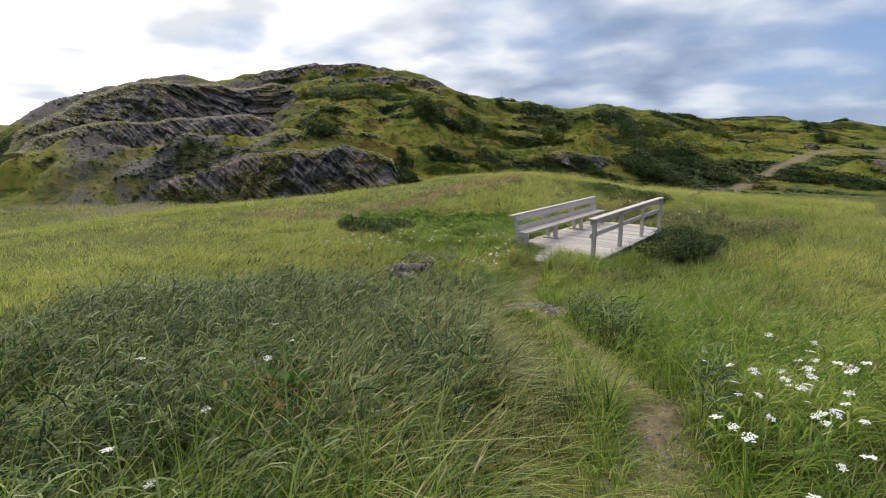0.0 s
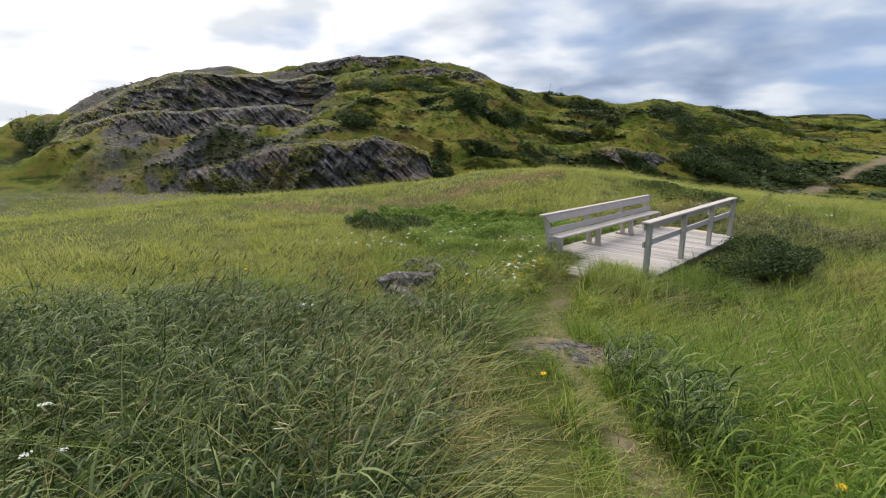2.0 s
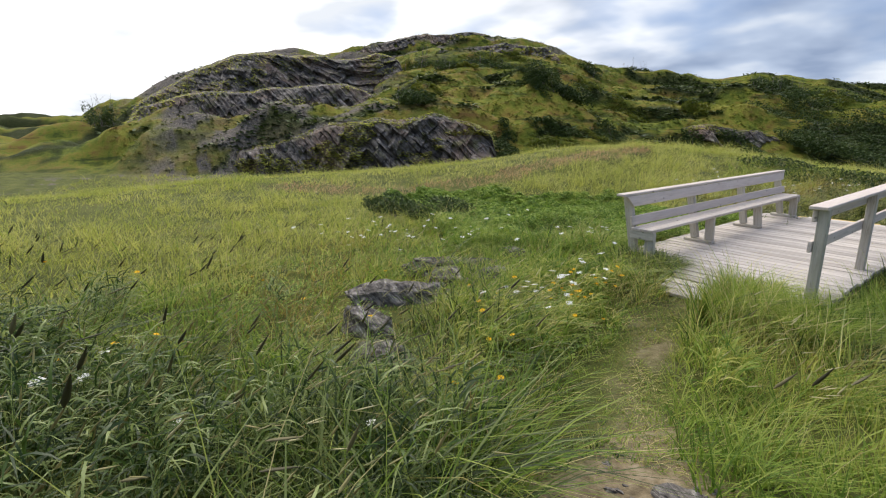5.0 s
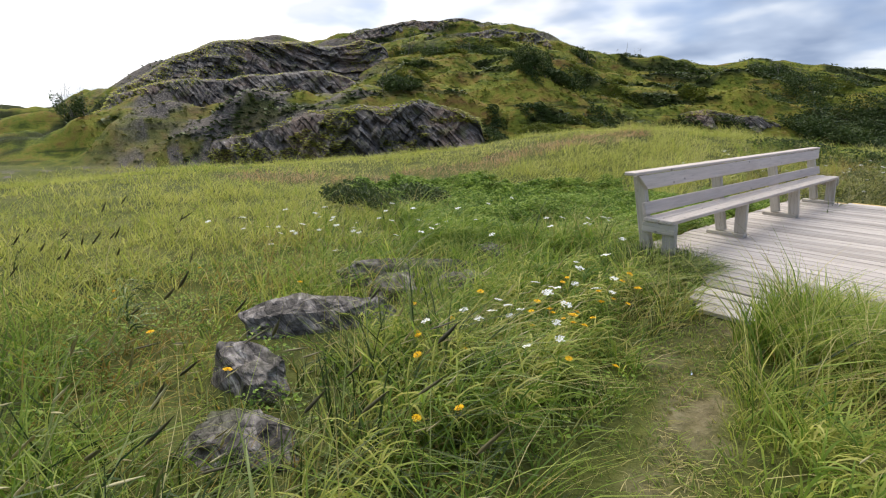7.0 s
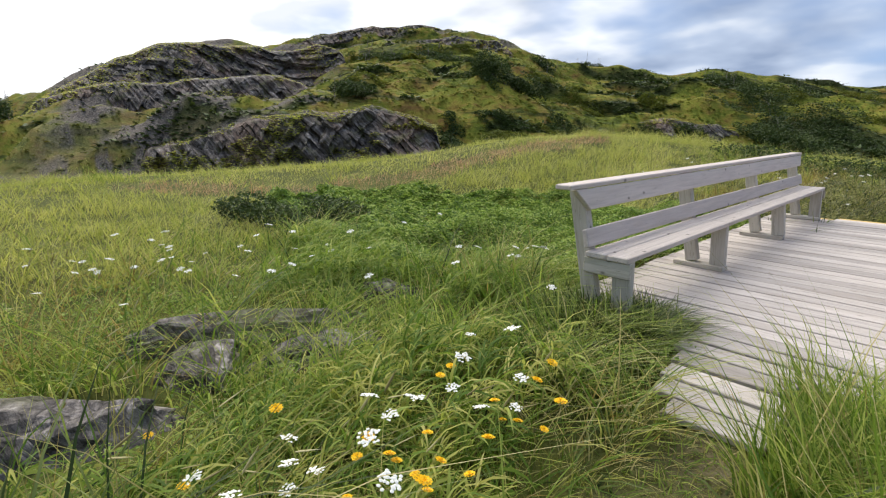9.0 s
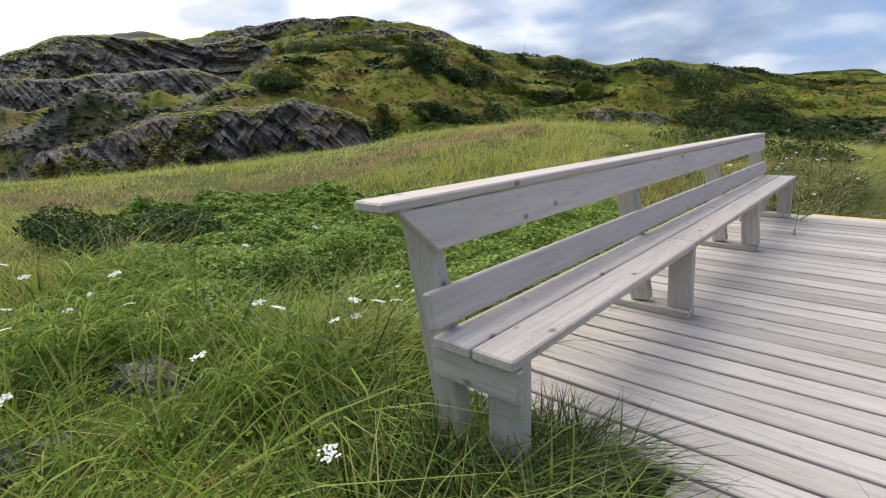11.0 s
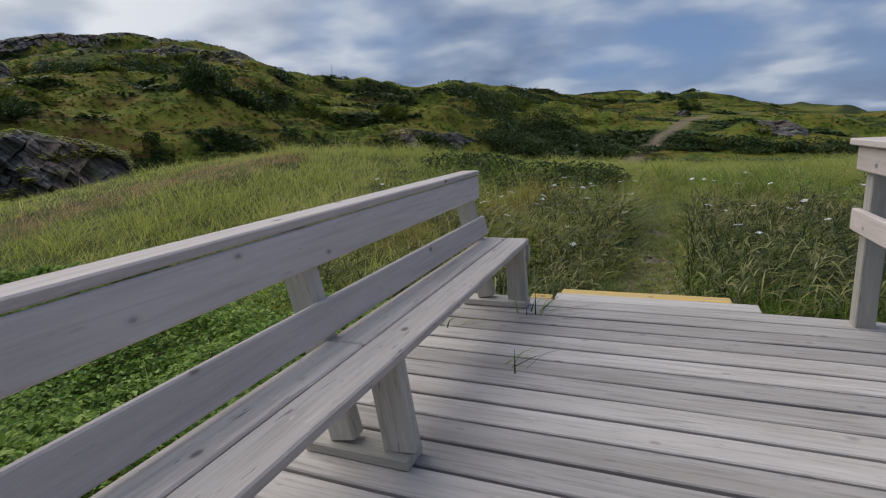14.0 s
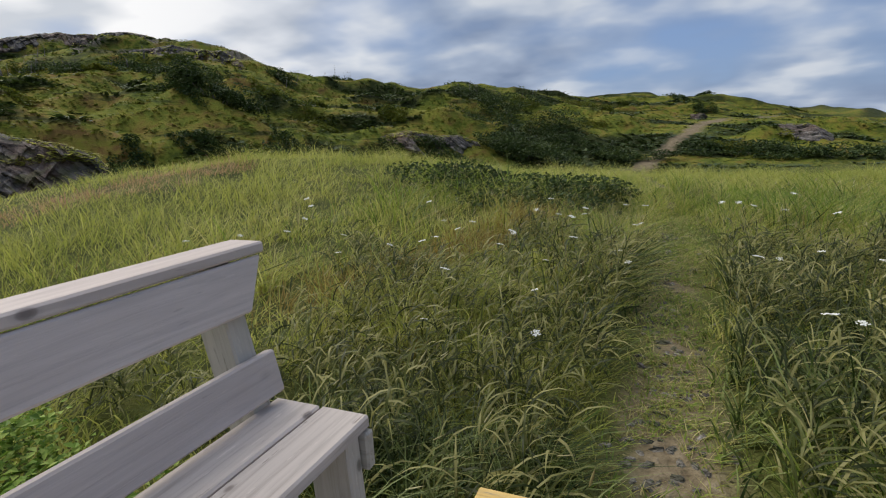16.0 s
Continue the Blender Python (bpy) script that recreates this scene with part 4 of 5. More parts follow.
        x, y, dx, dy = x[ok], y[ok], dx[ok], dy[ok]
        n = len(x)
        ob, _ = strips("tussock_grass", x, y, land(x, y) - 0.02, tall * RNG.uniform(0.4, 1.2, n), RNG.uniform(0.006, 0.013, n), RNG.uniform(0, 0.8, n), np.arctan2(dy, dx), lush if cx > 1 else coarse, 4, 0.8)
        tagged(ob, "thick green tussocks along the edge of the boards", "grass", kind="stuff")


plant_meadow()


def plant_trail():
    """Short trampled grass on the trodden line."""
    for (ax, ay), (bx, by) in zip(TRAIL[1:15], TRAIL[2:16]):
        n = int((1500 if by > 5 else 800) * math.hypot(bx - ax, by - ay))
        t, off = RNG.random(n), RNG.normal(0, 0.15, n)
        long = math.hypot(bx - ax, by - ay)
        x, y = ax + (bx - ax) * t - (by - ay) / long * off, ay + (by - ay) * t + (bx - ax) / long * off
        ok = ~under_boards(x, y) & (fractal(x * 1.3, y * 1.3, 3, 9) > -0.16 - 0.25 * (np.abs(off) > 0.2) - 0.18 * (y > 5)) & (np.hypot((x - 2.85) / 1.05, (y + 4.7) / 0.65) > 0.8)
        pale = RNG.random(n) < 0.45
        for mat, sel, label in ((lush, ok & ~pale, "short trampled green grass on the path"), (dry, ok & pale, "flattened straw on the path")):
            k = int(sel.sum())
            if k:
                ob, _ = strips("path_grass", x[sel], y[sel], land(x[sel], y[sel]) - 0.005, RNG.uniform(0.03, 0.10, k), RNG.uniform(0.004, 0.009, k), RNG.uniform(0, 1.0, k), RNG.uniform(0, 6.3, k), mat, 3, 1.3)
                tagged(ob, label, "grass", kind="stuff")


plant_trail()


def spindles(name, base, top, thick, mat, label):
    """Seed heads: slim six-sided spindles from base to top."""
    n, k = len(base), 5
    t = np.array((0.0, 0.2, 0.6, 1.0))
    wd = np.array((0.25, 1.0, 0.85, 0.12))
    ang = np.linspace(0, 2 * np.pi, k, endpoint=False)
    c = base[:, None] + (top - base)[:, None] * t[None, :, None]
    ring = np.stack([np.cos(ang), np.sin(ang), 0 * ang], -1)
    v = c[:, :, None] + ring[None, None] * (thick[:, None] * wd)[:, :, None, None]
    verts = v.reshape(-1, 3)
    i = np.arange(3)[:, None] * k + np.arange(k)[None]
    j = np.arange(3)[:, None] * k + (np.arange(k)[None] + 1) % k
    one = np.stack([i, j, j + k, i + k], -1).reshape(-1, 4)
    faces = (one[None] + (np.arange(n) * 4 * k)[:, None, None]).reshape(-1, 4)
    return tagged(new(name, mesh_from(name, verts, faces, mat)), label, "grass", kind="stuff")


def stalks(count, zone, tall, mat, head, head_mat, label, bend=0.35, gap_max=7, side=99):
    x, y = scatter(count, *zone)
    gap = trail_gap(x, y, TRAIL[:15])
    keep = open_ground(x, y, 0.3) & (trail_gap(x, y, WALKED) > 0.6) & (gap < gap_max) & ~herb_zone(x, y) & (fractal(x / 1.8, y / 1.8, 2, 81) > -0.12) & (side_of_trail(x, y) < side)
    x, y = x[keep], y[keep]
    n = len(x)
    h = tall * RNG.uniform(0.7, 1.2, n)
    ob, tips = strips("grass_stalks", x, y, land(x, y), h, np.full(n, 0.0035), bend * RNG.uniform(0.3, 1.5, n), RNG.uniform(0, 6.3, n), mat, 4, 0.15)
    tagged(ob, label, "grass", kind="stuff")
    lean = np.stack([WIND[0] * RNG.uniform(0.2, 1.3, n), WIND[1] * RNG.uniform(0.2, 1.3, n), RNG.uniform(0.1, 1.0, n)], -1)
    lean /= np.linalg.norm(lean, axis=1)[:, None]
    spindles("seed_heads", tips - lean * 0.01, tips + lean * head[0] * RNG.uniform(0.7, 1.3, n)[:, None], head[1] * RNG.uniform(0.7, 1.2, n), head_mat, label)


straw_head = blades("straw_head", (0.30, 0.26, 0.11), (0.46, 0.41, 0.20), (0.60, 0.55, 0.32), patch=2.0)
dark_head = blades("dark_head", (0.050, 0.045, 0.020), (0.090, 0.080, 0.035), (0.150, 0.130, 0.060), patch=2.0, through_light=0.1)
stalks(3600, (-6, 8, -14, -2), 0.62, dry, (0.075, 0.0055), straw_head, "pale drooping seed heads on thin stalks")
stalks(2200, (-5, 8, 5, 14), 0.55, dry, (0.06, 0.005), straw_head, "pale drooping seed heads on thin stalks")
stalks(1700, (-1.5, 5.5, -11.5, -5), 0.60, coarse, (0.095, 0.0075), straw_head, "pale drooping seed heads on thin stalks", 0.6, 4.5, 0.1)
stalks(260, (-4, 3, -9, -4), 0.78, coarse, (0.11, 0.0105), dark_head, "dark brown timothy heads standing above the grass", 0.15)

leafy = blades("leafy_grass", (0.022, 0.046, 0.009), (0.072, 0.125, 0.022), (0.290, 0.345, 0.120), rough=0.38, through_light=0.35, patch=1.6, vary=0.85)
olive = blades("olive_grass", (0.034, 0.046, 0.010), (0.120, 0.136, 0.028), (0.370, 0.345, 0.130), rough=0.42, through_light=0.4, patch=1.6, vary=0.8)


def plant_leafy(count, zone, centre, reach, label, tall=0.42, mat=None):
    """Reed grass: upright stems whose broad leaves arch out at several heights and nod in the wind."""
    x, y = scatter(count, *zone)
    worth = bump_at(x, y, *centre, *reach) + 0.9 * fractal(x / 0.9, y / 0.9, 3, 55)
    keep = open_ground(x, y, 0.22) & (worth > 0.34) & (trail_gap(x, y, WALKED) > 0.55) & ~herb_zone(x, y)
    keep &= trail_gap(x, y) > 0.20 + 0.16 * step(5.2, 6.0, y)
    for sx, sy, sr in STONES:
        keep &= np.hypot(x - sx, y - sy) > sr + 0.35
    x, y = x[keep], y[keep]
    each = 8
    top = np.repeat(tall * RNG.uniform(0.6, 1.15, len(x)) * (1 + 0.5 * fractal(x / 1.2, y / 1.2, 2, 57)), each)
    x, y = np.repeat(x, each), np.repeat(y, each)
    n = len(x)
    foot = land(x, y) + top * RNG.uniform(0.15, 1.0, n)
    way = RNG.uniform(0, 2 * np.pi, n)
    ax, ay = np.cos(way) + 0.9 * WIND[0], np.sin(way) + 0.9 * WIND[1]
    long = RNG.uniform(0.14, 0.32, n)
    t = np.linspace(0, 1, 5)
    lift = np.radians(RNG.uniform(35, 75, n))[:, None] - np.radians(RNG.uniform(70, 140, n))[:, None] * t
    ds = long[:, None] / 4
    run = np.concatenate([np.zeros((n, 1)), np.cumsum(np.cos(lift[:, :-1]) * ds, 1)], 1)
    rise = np.concatenate([np.zeros((n, 1)), np.cumsum(np.sin(lift[:, :-1]) * ds, 1)], 1)
    size = np.hypot(ax, ay)
    cx, cy, cz = x[:, None] + (ax / size)[:, None] * run, y[:, None] + (ay / size)[:, None] * run, foot[:, None] + rise
    w = 0.5 * RNG.uniform(0.007, 0.014, n)[:, None] * np.array((0.7, 1.0, 0.95, 0.65, 0.06))
    twist = RNG.normal(0, 0.5, n)[:, None]
    ox, oy, oz = -(ay / size)[:, None] * w * np.cos(twist), (ax / size)[:, None] * w * np.cos(twist), w * np.sin(twist)
    verts = np.stack([np.stack([cx - ox, cy - oy, cz - oz], -1), np.stack([cx + ox, cy + oy, cz + oz], -1)], 2).reshape(-1, 3)
    k = np.arange(n)[:, None] * 10 + 2 * np.arange(4)[None]
    tagged(new("reed_grass", mesh_from("reed_grass", verts, np.stack([k, k + 1, k + 3, k + 2], -1).reshape(-1, 4), mat or leafy)), label, "grass", kind="stuff")


plant_leafy(9500, (-3, 6, -12.5, -4.6), (1.8, -8.6), (3.4, 3.0), "dense grey-green leafy reed grass nodding in the wind", 0.50)
plant_leafy(2200, (3.6, 8.5, -9.5, -2.5), (5.6, -6.6), (2.0, 2.2), "lush green leafy grass beside the path", 0.36, lush)
plant_leafy(700, (-1.6, 2.4, -5.2, -1.2), (0.0, -3.2), (1.6, 1.6), "leafy yellow-green grass round the rocks", 0.28, fescue)
plant_leafy(1500, (-1.6, 2.4, -5.2, -1.2), (0.2, -3.0), (1.5, 1.5), "leafy green grass round the rocks", 0.26, lush)
plant_leafy(2600, (-5.0, -0.7, -1.6, 1.8), (-2.6, 0.2), (2.0, 1.2), "leafy green grass beside the bench", 0.32, lush)
plant_leafy(4200, (-3, 5.5, 5.6, 11.5), (1.4, 7.2), (3.0, 2.4), "dark olive leafy grass behind the deck", 0.38, olive)



def lay_pebbles():
    """Small stones trodden into the path."""
    spots = [(0.74 + random.gauss(0, 0.12), random.uniform(5.75, 11.5)) for _ in range(330)] + [(2.85 + random.gauss(0, 0.45), -4.7 + random.gauss(0, 0.3)) for _ in range(140)] + [(5.6 + random.gauss(0, 0.16), -8.9 + random.gauss(0, 0.5)) for _ in range(60)]
    x, y = np.array(spots).T
    n = len(x)
    turn, size = RNG.uniform(0, 6.3, n), RNG.uniform(0.010, 0.034, n)
    ring = np.array([(math.cos(k * math.pi / 3), math.sin(k * math.pi / 3), 0.0) for k in range(6)] + [(0.6 * math.cos(k * math.pi / 3 + 0.4), 0.6 * math.sin(k * math.pi / 3 + 0.4), 0.42) for k in range(6)])
    local = ring[None] * size[:, None, None] * RNG.uniform(0.7, 1.3, (n, 12, 1)) * np.array((1.3, 0.8, 1.0))
    c, q = np.cos(turn)[:, None], np.sin(turn)[:, None]
    verts = np.stack([x[:, None] + local[..., 0] * c - local[..., 1] * q, y[:, None] + local[..., 0] * q + local[..., 1] * c, land(x, y)[:, None] + local[..., 2]], -1)
    k = np.arange(6)
    one = np.concatenate([np.stack([k, (k + 1) % 6, 6 + (k + 1) % 6, 6 + k], -1), [(6, 7, 8, 9), (6, 9, 10, 11)]])
    faces = (one[None] + 12 * np.arange(n)[:, None, None]).reshape(-1, 4)
    tagged(new("pebbles", mesh_from("pebbles", verts.reshape(-1, 3), faces, dark_rock, smooth=False)), "small grey pebbles trodden into the path", "pebbles", kind="stuff")


lay_pebbles()

# ---------------------------------------------------------------- leaves and scrub


def leaf_mesh(name, centre, size, mat, tilt=0.6, slim=0.55):
    """Single leaves: folded four-sided blades, facing mostly up."""
    n = len(centre)
    turn = RNG.uniform(0, 2 * np.pi, n)
    nx, ny = RNG.normal(0, tilt, n), RNG.normal(0, tilt, n)
    up = np.stack([nx, ny, np.ones(n)], -1)
    up /= np.linalg.norm(up, axis=1)[:, None]
    ahead = np.stack([np.cos(turn), np.sin(turn), 0 * turn], -1)
    ahead -= up * (ahead * up).sum(1)[:, None]
    ahead /= np.linalg.norm(ahead, axis=1)[:, None]
    side = np.cross(up, ahead)
    s = size[:, None]
    a, c = centre - ahead * s * 0.5, centre + ahead * s * 0.5 - up * s * 0.12
    b = centre + side * s * slim * 0.5 + up * s * 0.10 - ahead * s * 0.05
    d = centre - side * s * slim * 0.5 + up * s * 0.10 - ahead * s * 0.05
    verts = np.stack([a, b, c, d], 1).reshape(-1, 3)
    k = 4 * np.arange(n)[:, None]
    tris = np.concatenate([np.stack([k, k + 1, k + 2], -1), np.stack([k, k + 2, k + 3], -1)], 1).reshape(-1, 3)
    return mesh_from(name, verts, tris, mat, smooth=False)


def plant_herbs():
    x, y = scatter(70000, -12, -0.65, -0.6, 8.0)
    keep = herb_zone(x, y) & ~under_boards(x, y) & (x < -0.72)
    x, y = x[keep], y[keep]
    # plants stand in clumps, each a fountain of leaves
    hx = np.repeat(x, 6) + RNG.normal(0, 0.07, 6 * len(x))
    hy = np.repeat(y, 6) + RNG.normal(0, 0.07, 6 * len(x))
    crown = 0.34 + 0.42 * fractal(hx / 0.7, hy / 0.7, 3, 91)
    hz = land(hx, hy) + np.maximum(crown, 0.06) * RNG.uniform(0.35, 1.0, len(hx)) ** 0.5
    keep = hx < -0.66
    size = RNG.uniform(0.022, 0.058, len(hx)) * (1 + 0.9 * step(-3, -7, hx))
    me = leaf_mesh("herbs", np.stack([hx, hy, hz], -1)[keep], size[keep], herb_leaf, 0.38, 0.65)
    tagged(new("herbs", me), "dense bed of bright green leafy herbs", "plants", kind="stuff")


plant_herbs()


def plant_clover():
    """Low clover and silverweed between the rocks and the bench."""
    x, y = scatter(5200, -4.2, 0.9, -5.4, 0.2)
    keep = open_ground(x, y, 0.12) & (fractal(x / 0.8, y / 0.8, 3, 73) > -0.08)
    x, y = np.repeat(x[keep], 5), np.repeat(y[keep], 5)
    x, y = x + RNG.normal(0, 0.05, len(x)), y + RNG.normal(0, 0.05, len(x))
    z = land(x, y) + RNG.uniform(0.02, 0.14, len(x))
    me = leaf_mesh("clover", np.stack([x, y, z], -1), RNG.uniform(0.018, 0.042, len(x)), herb_leaf, 0.45, 0.7)
    tagged(new("clover", me), "low green clover leaves among the grass", "plants", kind="stuff")


plant_clover()
bark = material("bark", 0.9, 0.1)
links_in = bark[1]("ShaderNodeTexNoise", at={"Scale": 14.0, "Detail": 5.0})
bark[3].new(ramp(bark[1], links_in.outputs["Fac"], [(0.3, (0.10, 0.085, 0.075)), (0.7, (0.30, 0.27, 0.25))]), bark[2].inputs["Base Color"])
bark = bark[0]
broad_leaf = blades("broad_leaf", (0.060, 0.130, 0.018), (0.120, 0.200, 0.035), (0.260, 0.170, 0.060), patch=3.0)


def stem_mesh(rods, name="stems"):
    """Tapered crooked stems from (base, tip, radius)."""
    verts, faces = [], []
    for base, tip, radius in rods:
        base, tip = Vector(base), Vector(tip)
        o = len(verts)
        bow = Vector((random.uniform(-1, 1), random.uniform(-1, 1), 0)) * (tip - base).length * 0.08
        for k in range(4):
            t = k / 3
            c = base.lerp(tip, t) + bow * math.sin(t * 3.1)
            for j in range(5):
                g = j * 2 * math.pi / 5
                verts.append((c.x + math.cos(g) * radius * (1.1 - t), c.y + math.sin(g) * radius * (1.1 - t), c.z))
        for k in range(3):
            for j in range(5):
                faces.append((o + k * 5 + j, o + k * 5 + (j + 1) % 5, o + k * 5 + 5 + (j + 1) % 5, o + k * 5 + 5 + j))
    return mesh_from(name, np.array(verts), np.array(faces), bark)


def shrub(x, y, rx, ry, tall, leaves, size, mat, label, name="shrub", bare=0, seed=1, category="shrub", group="shrubs"):
    """A wind-clipped shrub: several stems and a ragged crown of leaves with gaps."""
    random.seed(seed)
    z = float(land(x, y))
    bush = tagged(stand(name, pose(x, y, z)), label, category, group)
    lobes = [(random.uniform(-0.75, 0.75) * rx, random.uniform(-0.75, 0.75) * ry, random.uniform(0.45, 1.0)) for _ in range(14)]
    pick = RNG.integers(0, len(lobes), leaves)
    lb = np.array(lobes)[pick]
    d = RNG.normal(0, 1, (leaves, 3))
    d /= np.linalg.norm(d, axis=1)[:, None]
    rad = RNG.uniform(0.6, 1.05, leaves)
    px = lb[:, 0] + d[:, 0] * rad * rx * 0.36
    py = lb[:, 1] + d[:, 1] * rad * ry * 0.36
    pz = tall * lb[:, 2] * (0.62 + 0.38 * d[:, 2] * rad)
    g = land(px + x, py + y) - z
    pz = np.maximum(pz, 0.05 * tall) + g
    tagged(part("leaves", leaf_mesh("leaves", np.stack([px, py, pz], -1), size * RNG.uniform(0.6, 1.3, leaves), mat, 0.8, 0.6), bush, Matrix()), kind="stuff")
    rods = []
    for lx, ly, lz in lobes[:9]:
        gz = float(land(lx + x, ly + y)) - z
        rods.append(((lx * 0.4, ly * 0.4, float(land(lx * 0.4 + x, ly * 0.4 + y)) - z - 0.05), (lx, ly, gz + tall * lz * 0.85), 0.018 * tall + 0.006))
    tagged(part("stem_cluster", stem_mesh(rods), bush, Matrix()), kind="stuff")
    if bare:
        rods = []
        for _ in range(bare):
            lx, ly = random.uniform(-0.9, 0.9) * rx, random.uniform(-0.9, 0.9) * ry
            gz = float(land(lx + x, ly + y)) - z
            h = tall * random.uniform(0.9, 1.7)
            rods.append(((lx, ly, gz), (lx + random.uniform(-0.2, 0.3), ly + random.uniform(-0.2, 0.2), gz + h), 0.035))
            for _ in range(3):
                k = random.uniform(0.5, 0.95)
                rods.append(((lx, ly, gz + h * k), (lx + random.uniform(-0.5, 0.5), ly + random.uniform(-0.5, 0.5), gz + h * (k + 0.18)), 0.015))
        tagged(part("dead_branches", stem_mesh(rods, "dead_branches"), bush, Matrix(), "bare grey dead branches"), kind="stuff")
    return bush


def on_hill(az, r):
    a = radians(az)
    return MID[0] - r * math.sin(a), MID[1] + r * math.cos(a)


shrub(3.72, -10.75, 0.46, 0.40, 0.66, 520, 0.085, broad_leaf, "low broad-leaved bush with reddening leaves", seed=3, group="")
shrub(-6.9, 0.9, 1.5, 1.0, 0.80, 7500, 0.07, scrub_leaf, "dark green low juniper bush in the hollow", seed=4)
shrub(-2.0, 13.0, 2.1, 1.3, 0.55, 7000, 0.08, scrub_leaf, "dark green low bush on the grassy rise", seed=5)
shrub(3.2, 2.9, 1.2, 2.0, 0.66, 8500, 0.07, scrub_leaf, "dark green leafy bush beside the deck", seed=6)
for az, r, rx, ry, tall, bare, n in ((40.0, 43, 3.0, 2.0, 2.2, 0, 5200), (18.5, 70, 4.0, 2.5, 1.0, 16, 4500), (14.0, 66, 4.0, 3.0, 0.9, 6, 4500), (13, 44, 4.0, 2.6, 1.5, 0, 6000), (14, 54, 6.0, 4.0, 1.6, 0, 6500),
                                     (53.0, 59, 5.0, 2.5, 0.8, 22, 5500), (47.0, 58, 4.5, 3.0, 0.8, 8, 5000), (36.0, 64, 1.6, 1.2, 0.9, 3, 1200), (32.2, 76, 1.8, 1.0, 1.3, 4, 1500), (30.5, 77, 1.2, 1.0, 1.1, 2, 1000),
                                     (57.0, 40, 2.2, 1.4, 1.3, 3, 2600), (46.5, 34, 1.4, 1.0, 0.9, 0, 1500), (33, 38, 2.6, 1.4, 0.8, 0, 2600), (24, 40, 3.0, 1.5, 0.8, 0, 2600), (87.5, 58, 3.0, 1.5, 2.4, 8, 2600), (9.0, 50, 3.5, 1.6, 0.9, 0, 2600), (3.5, 47, 3.0, 1.2, 0.7, 0, 2200),
                                     (-4.0, 50, 4.0, 1.4, 0.9, 0, 2600), (-12.0, 52, 4.0, 1.6, 0.9, 0, 2600), (44.0, 47, 3.2, 1.0, 0.7, 0, 2200), (28.0, 52, 3.6, 1.0, 0.8, 0, 2400), (36.0, 50, 3.4, 1.0, 0.7, 0, 2400)):
    hx, hy = on_hill(az, r)
    shrub(hx, hy, rx, ry, tall, n, 0.20, scrub_leaf, "dark wind-clipped evergreen scrub on the hillside" if not bare else "dark wind-clipped scrub with dead grey branches", bare=bare, seed=int(az * 7 + r), group="scrub on the hill")


clumps = random.Random(77)
for _ in range(46):
    az = clumps.uniform(-14, 57)
    r = clumps.uniform(float(np.interp(az, HILL_AZ, HILL_R0)) + 3, float(np.interp(az, HILL_AZ, HILL_R1)) - 12)
    hx, hy = on_hill(az, r)
    if float(trail_gap(hx, hy, HILL_TRAIL)) > 3.5:
        dark = clumps.random() < 0.45
        shrub(hx, hy, clumps.uniform(1.0, 2.6), clumps.uniform(0.6, 1.2), clumps.uniform(0.35, 0.75), 1300, 0.17, scrub_leaf if dark else heath_leaf, "low dark juniper clump on the hillside" if dark else "low yellow-green heath hummock on the hillside", seed=clumps.randrange(9999), group="scrub on the hill")


def plant_heath():
    n = 150000
    az = np.radians(RNG.uniform(-24, 88, n))
    r = 30 + 70 * RNG.random(n) ** 0.85
    x, y = MID[0] - r * np.sin(az), MID[1] + r * np.cos(az)
    a2 = np.degrees(az)
    r0, r1 = np.interp(a2, HILL_AZ, HILL_R0), np.interp(a2, HILL_AZ, HILL_R1)
    keep = (r > r0 - 2) & (r < r1 + 3) & (trail_gap(x, y, HILL_TRAIL) > 0.7)
    stony = step(56, 66, a2) * (0.45 + 0.55 * step(46, 52, r))
    keep &= RNG.random(n) > 0.84 * stony
    x, y = x[keep], y[keep]
    n = len(x)
    dark = scrub_drift(x, y) > 0.12
    for sel, mat, tall, wide, label in ((~dark, heath_leaf, 0.18, 0.19, "yellow-green heath and moss on the hillside"), (dark, scrub_leaf, 0.46, 0.26, "dark low juniper and heather on the hillside")):
        k = sel.sum()
        ob, _ = strips("heath", x[sel], y[sel], land(x[sel], y[sel]) - 0.05, tall * RNG.uniform(0.4, 1.3, k), wide * RNG.uniform(0.5, 1.5, k), RNG.uniform(0, 0.8, k), RNG.uniform(0, 6.3, k), mat, 3, 1.8)
        tagged(ob, label, "heath", kind="stuff")


plant_heath()
cling = np.concatenate(MOSS)
k = len(cling)
ob, _ = strips("heath", cling[:, 0], cling[:, 1], cling[:, 2] - 0.06, RNG.uniform(0.10, 0.22, k), RNG.uniform(0.10, 0.26, k), RNG.uniform(0, 0.8, k), RNG.uniform(0, 6.3, k), fescue, 3, 1.8)
tagged(ob, "mossy turf clinging to the rock ledges", "heath", kind="stuff")

# ---------------------------------------------------------------- flowers
white_petal = material("white_petal", 0.7, 0.2)
white_petal[2].inputs["Base Color"].default_value = (0.72, 0.72, 0.66, 1)
yellow_petal = material("yellow_petal", 0.6, 0.2)
yellow_petal[2].inputs["Base Color"].default_value = (0.85, 0.52, 0.01, 1)


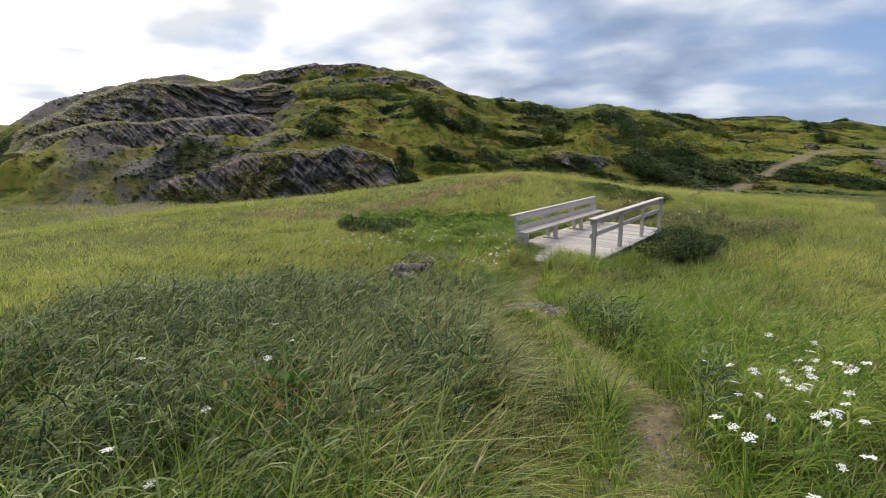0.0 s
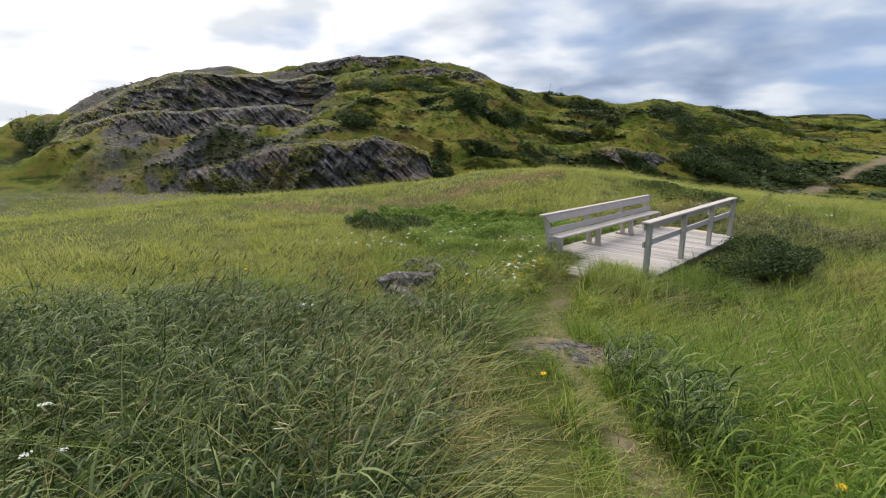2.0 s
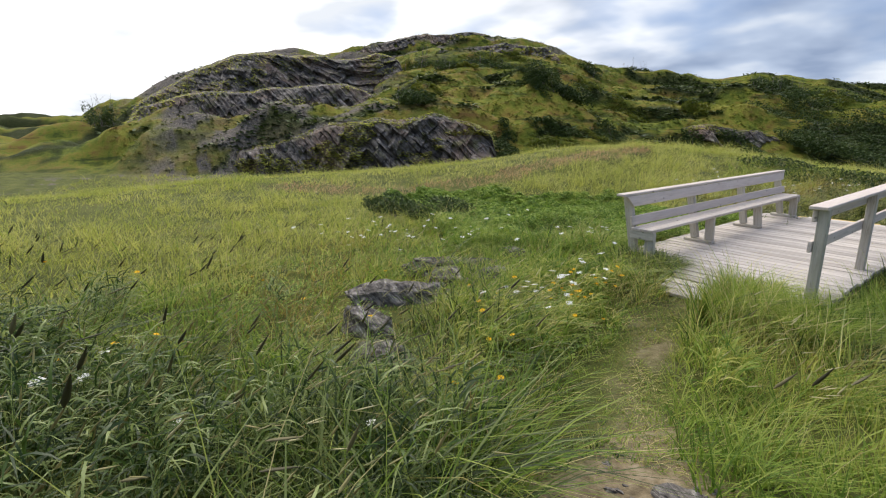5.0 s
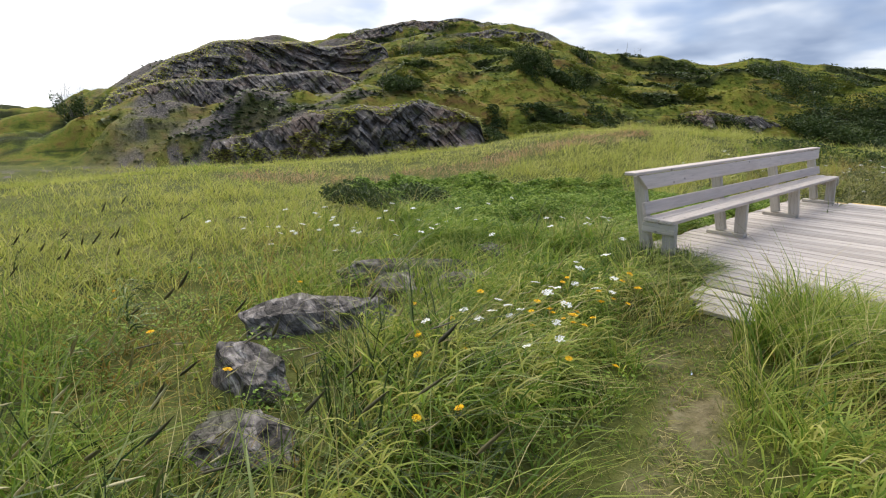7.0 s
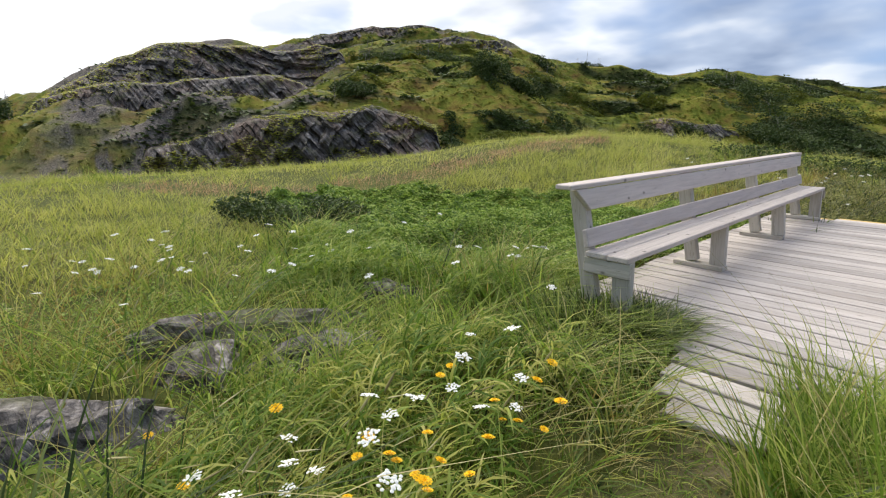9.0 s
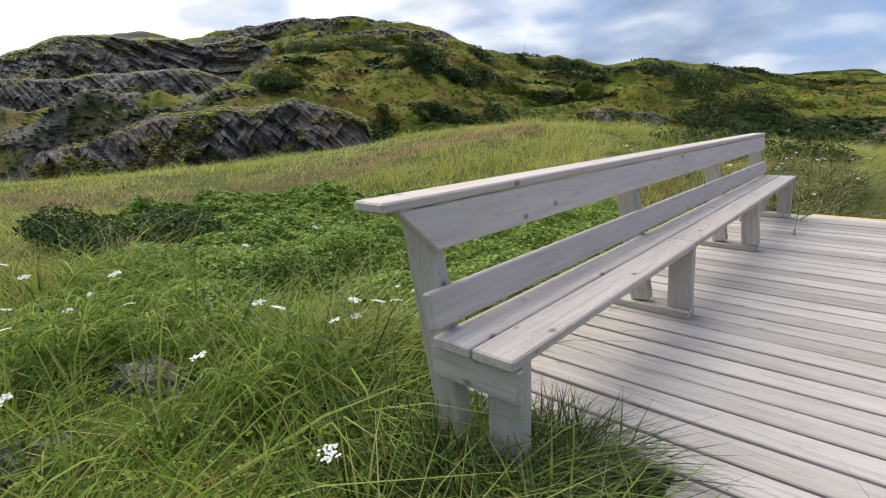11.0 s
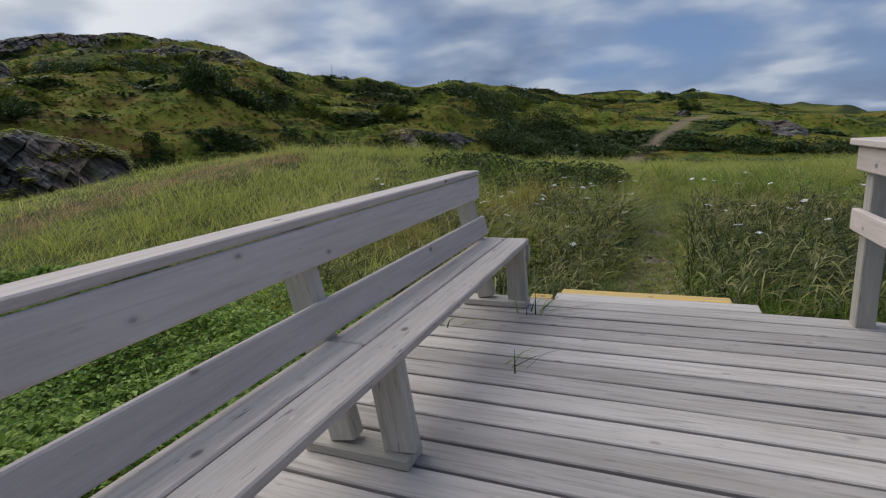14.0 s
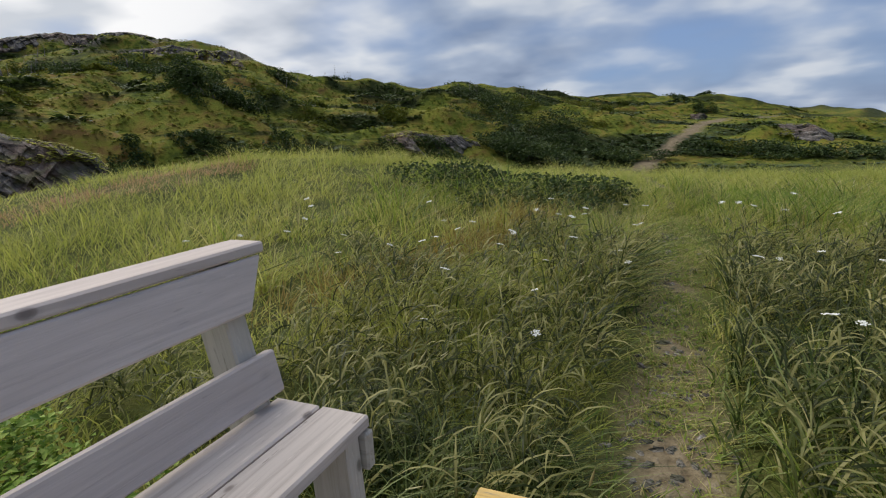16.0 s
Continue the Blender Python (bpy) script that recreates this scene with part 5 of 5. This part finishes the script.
def flower_head(kind):
    verts, faces = [], []
    rng = random.Random(7 if kind == "yarrow" else 9)
    if kind == "yarrow":
        # a flat cluster of small florets
        for _ in range(34):
            a, d = rng.uniform(0, 6.3), 0.034 * math.sqrt(rng.random())
            cx, cy, cz, s = d * math.cos(a), d * math.sin(a), 0.004 * rng.random() - 2.5 * d * d, 0.006
            o = len(verts)
            verts += [(cx + s * math.cos(k * 1.2566), cy + s * math.sin(k * 1.2566), cz + 0.001) for k in range(5)] + [(cx, cy, cz + 0.005)]
            faces += [(o + k, o + (k + 1) % 5, o + 5) for k in range(5)]
    else:
        for ring, (d, s, lift) in enumerate(((0.020, 0.010, 0.0), (0.012, 0.009, 0.005), (0.004, 0.006, 0.008))):
            for k in range(11 - 3 * ring):
                a = k * 2 * math.pi / (11 - 3 * ring) + ring * 0.3
                c, q = math.cos(a), math.sin(a)
                o = len(verts)
                verts += [(c * 0.002, q * 0.002, lift - 0.004), (c * d - q * s * 0.5, q * d + c * s * 0.5, lift + 0.004), (c * (d + s * 0.5), q * (d + s * 0.5), lift + 0.003), (c * d + q * s * 0.5, q * d - c * s * 0.5, lift + 0.004)]
                faces += [(o, o + 1, o + 2), (o, o + 2, o + 3)]
    return mesh_from("flower_head", np.array(verts), np.array(faces), (white_petal if kind == "yarrow" else yellow_petal)[0])


def flower(kind, tall):
    name, label = ("yarrow", "white flat-topped yarrow flower on a green stem") if kind == "yarrow" else ("hawkweed", "yellow hawkweed flower on a thin stem")
    thing = tagged(stand(name), label, "flower", "white flowers in the grass" if kind == "yarrow" else "yellow flowers in the grass")
    me = stem_mesh([((0, 0, -0.02), (0.02, 0.015, tall), 0.003)], "stem")
    me.materials.clear()
    me.materials.append(lush)
    part("stem", me, thing, Matrix())
    part("flower_head", flower_head(kind), thing, pose(0.02, 0.015, tall, 12, -8, 0))
    return thing


def sow(kind, tall, spots):
    first = None
    rng = random.Random(21 if kind == "yarrow" else 23)
    for cx, cy, spread, count in spots:
        for _ in range(count):
            x, y = cx + rng.gauss(0, spread), cy + rng.gauss(0, spread)
            if bool(under_boards(np.array(x), np.array(y))) or float(trail_gap(x, y)) < 0.3:
                continue
            m = pose(x, y, float(land(x, y)) - 0.01, rng.uniform(-9, 9), rng.uniform(-9, 9), rng.uniform(0, 360)) 
            thing = flower(kind, tall) if first is None else copy_thing(first, m)
            size = rng.uniform(0.75, 1.2)
            thing.matrix_basis = m @ Matrix.Diagonal((size, size, size, 1))
            first = first or thing


sow("yarrow", 0.46, ((6.35, -8.3, 0.50, 30), (6.75, -8.6, 0.55, 28), (6.7, -6.9, 0.5, 10), (6.5, -9.7, 0.3, 8), (4.4, -11.2, 0.5, 3), (3.0, -10.9, 0.7, 6), (2.6, -8.8, 0.7, 3), (0.7, -6.8, 0.8, 5), (0.22, -2.85, 0.22, 15), (0.10, -1.90, 0.18, 9), (-3.6, -2.4, 0.5, 20), (-3.6, -1.4, 0.8, 12), (-3.0, 0.0, 1.0, 9), (-1.5, -0.6, 0.5, 7), (-0.2, 9.2, 1.0, 24), (2.6, 10.2, 1.1, 18), (-2.6, 8.4, 1.2, 18), (2.0, 8.2, 0.8, 8), (-1.1, 0.1, 0.2, 6)))
sow("hawkweed", 0.34, ((0.25, -2.5, 0.30, 11), (0.25, -1.8, 0.18, 9), (0.2, -2.2, 0.25, 7), (0.0, -3.4, 0.4, 5), (-1.2, -5.6, 0.9, 7), (1.0, -3.9, 0.5, 5), (5.9, -6.3, 0.8, 4), (3.6, -6.6, 0.3, 2), (-3.0, -4.6, 0.9, 5)))
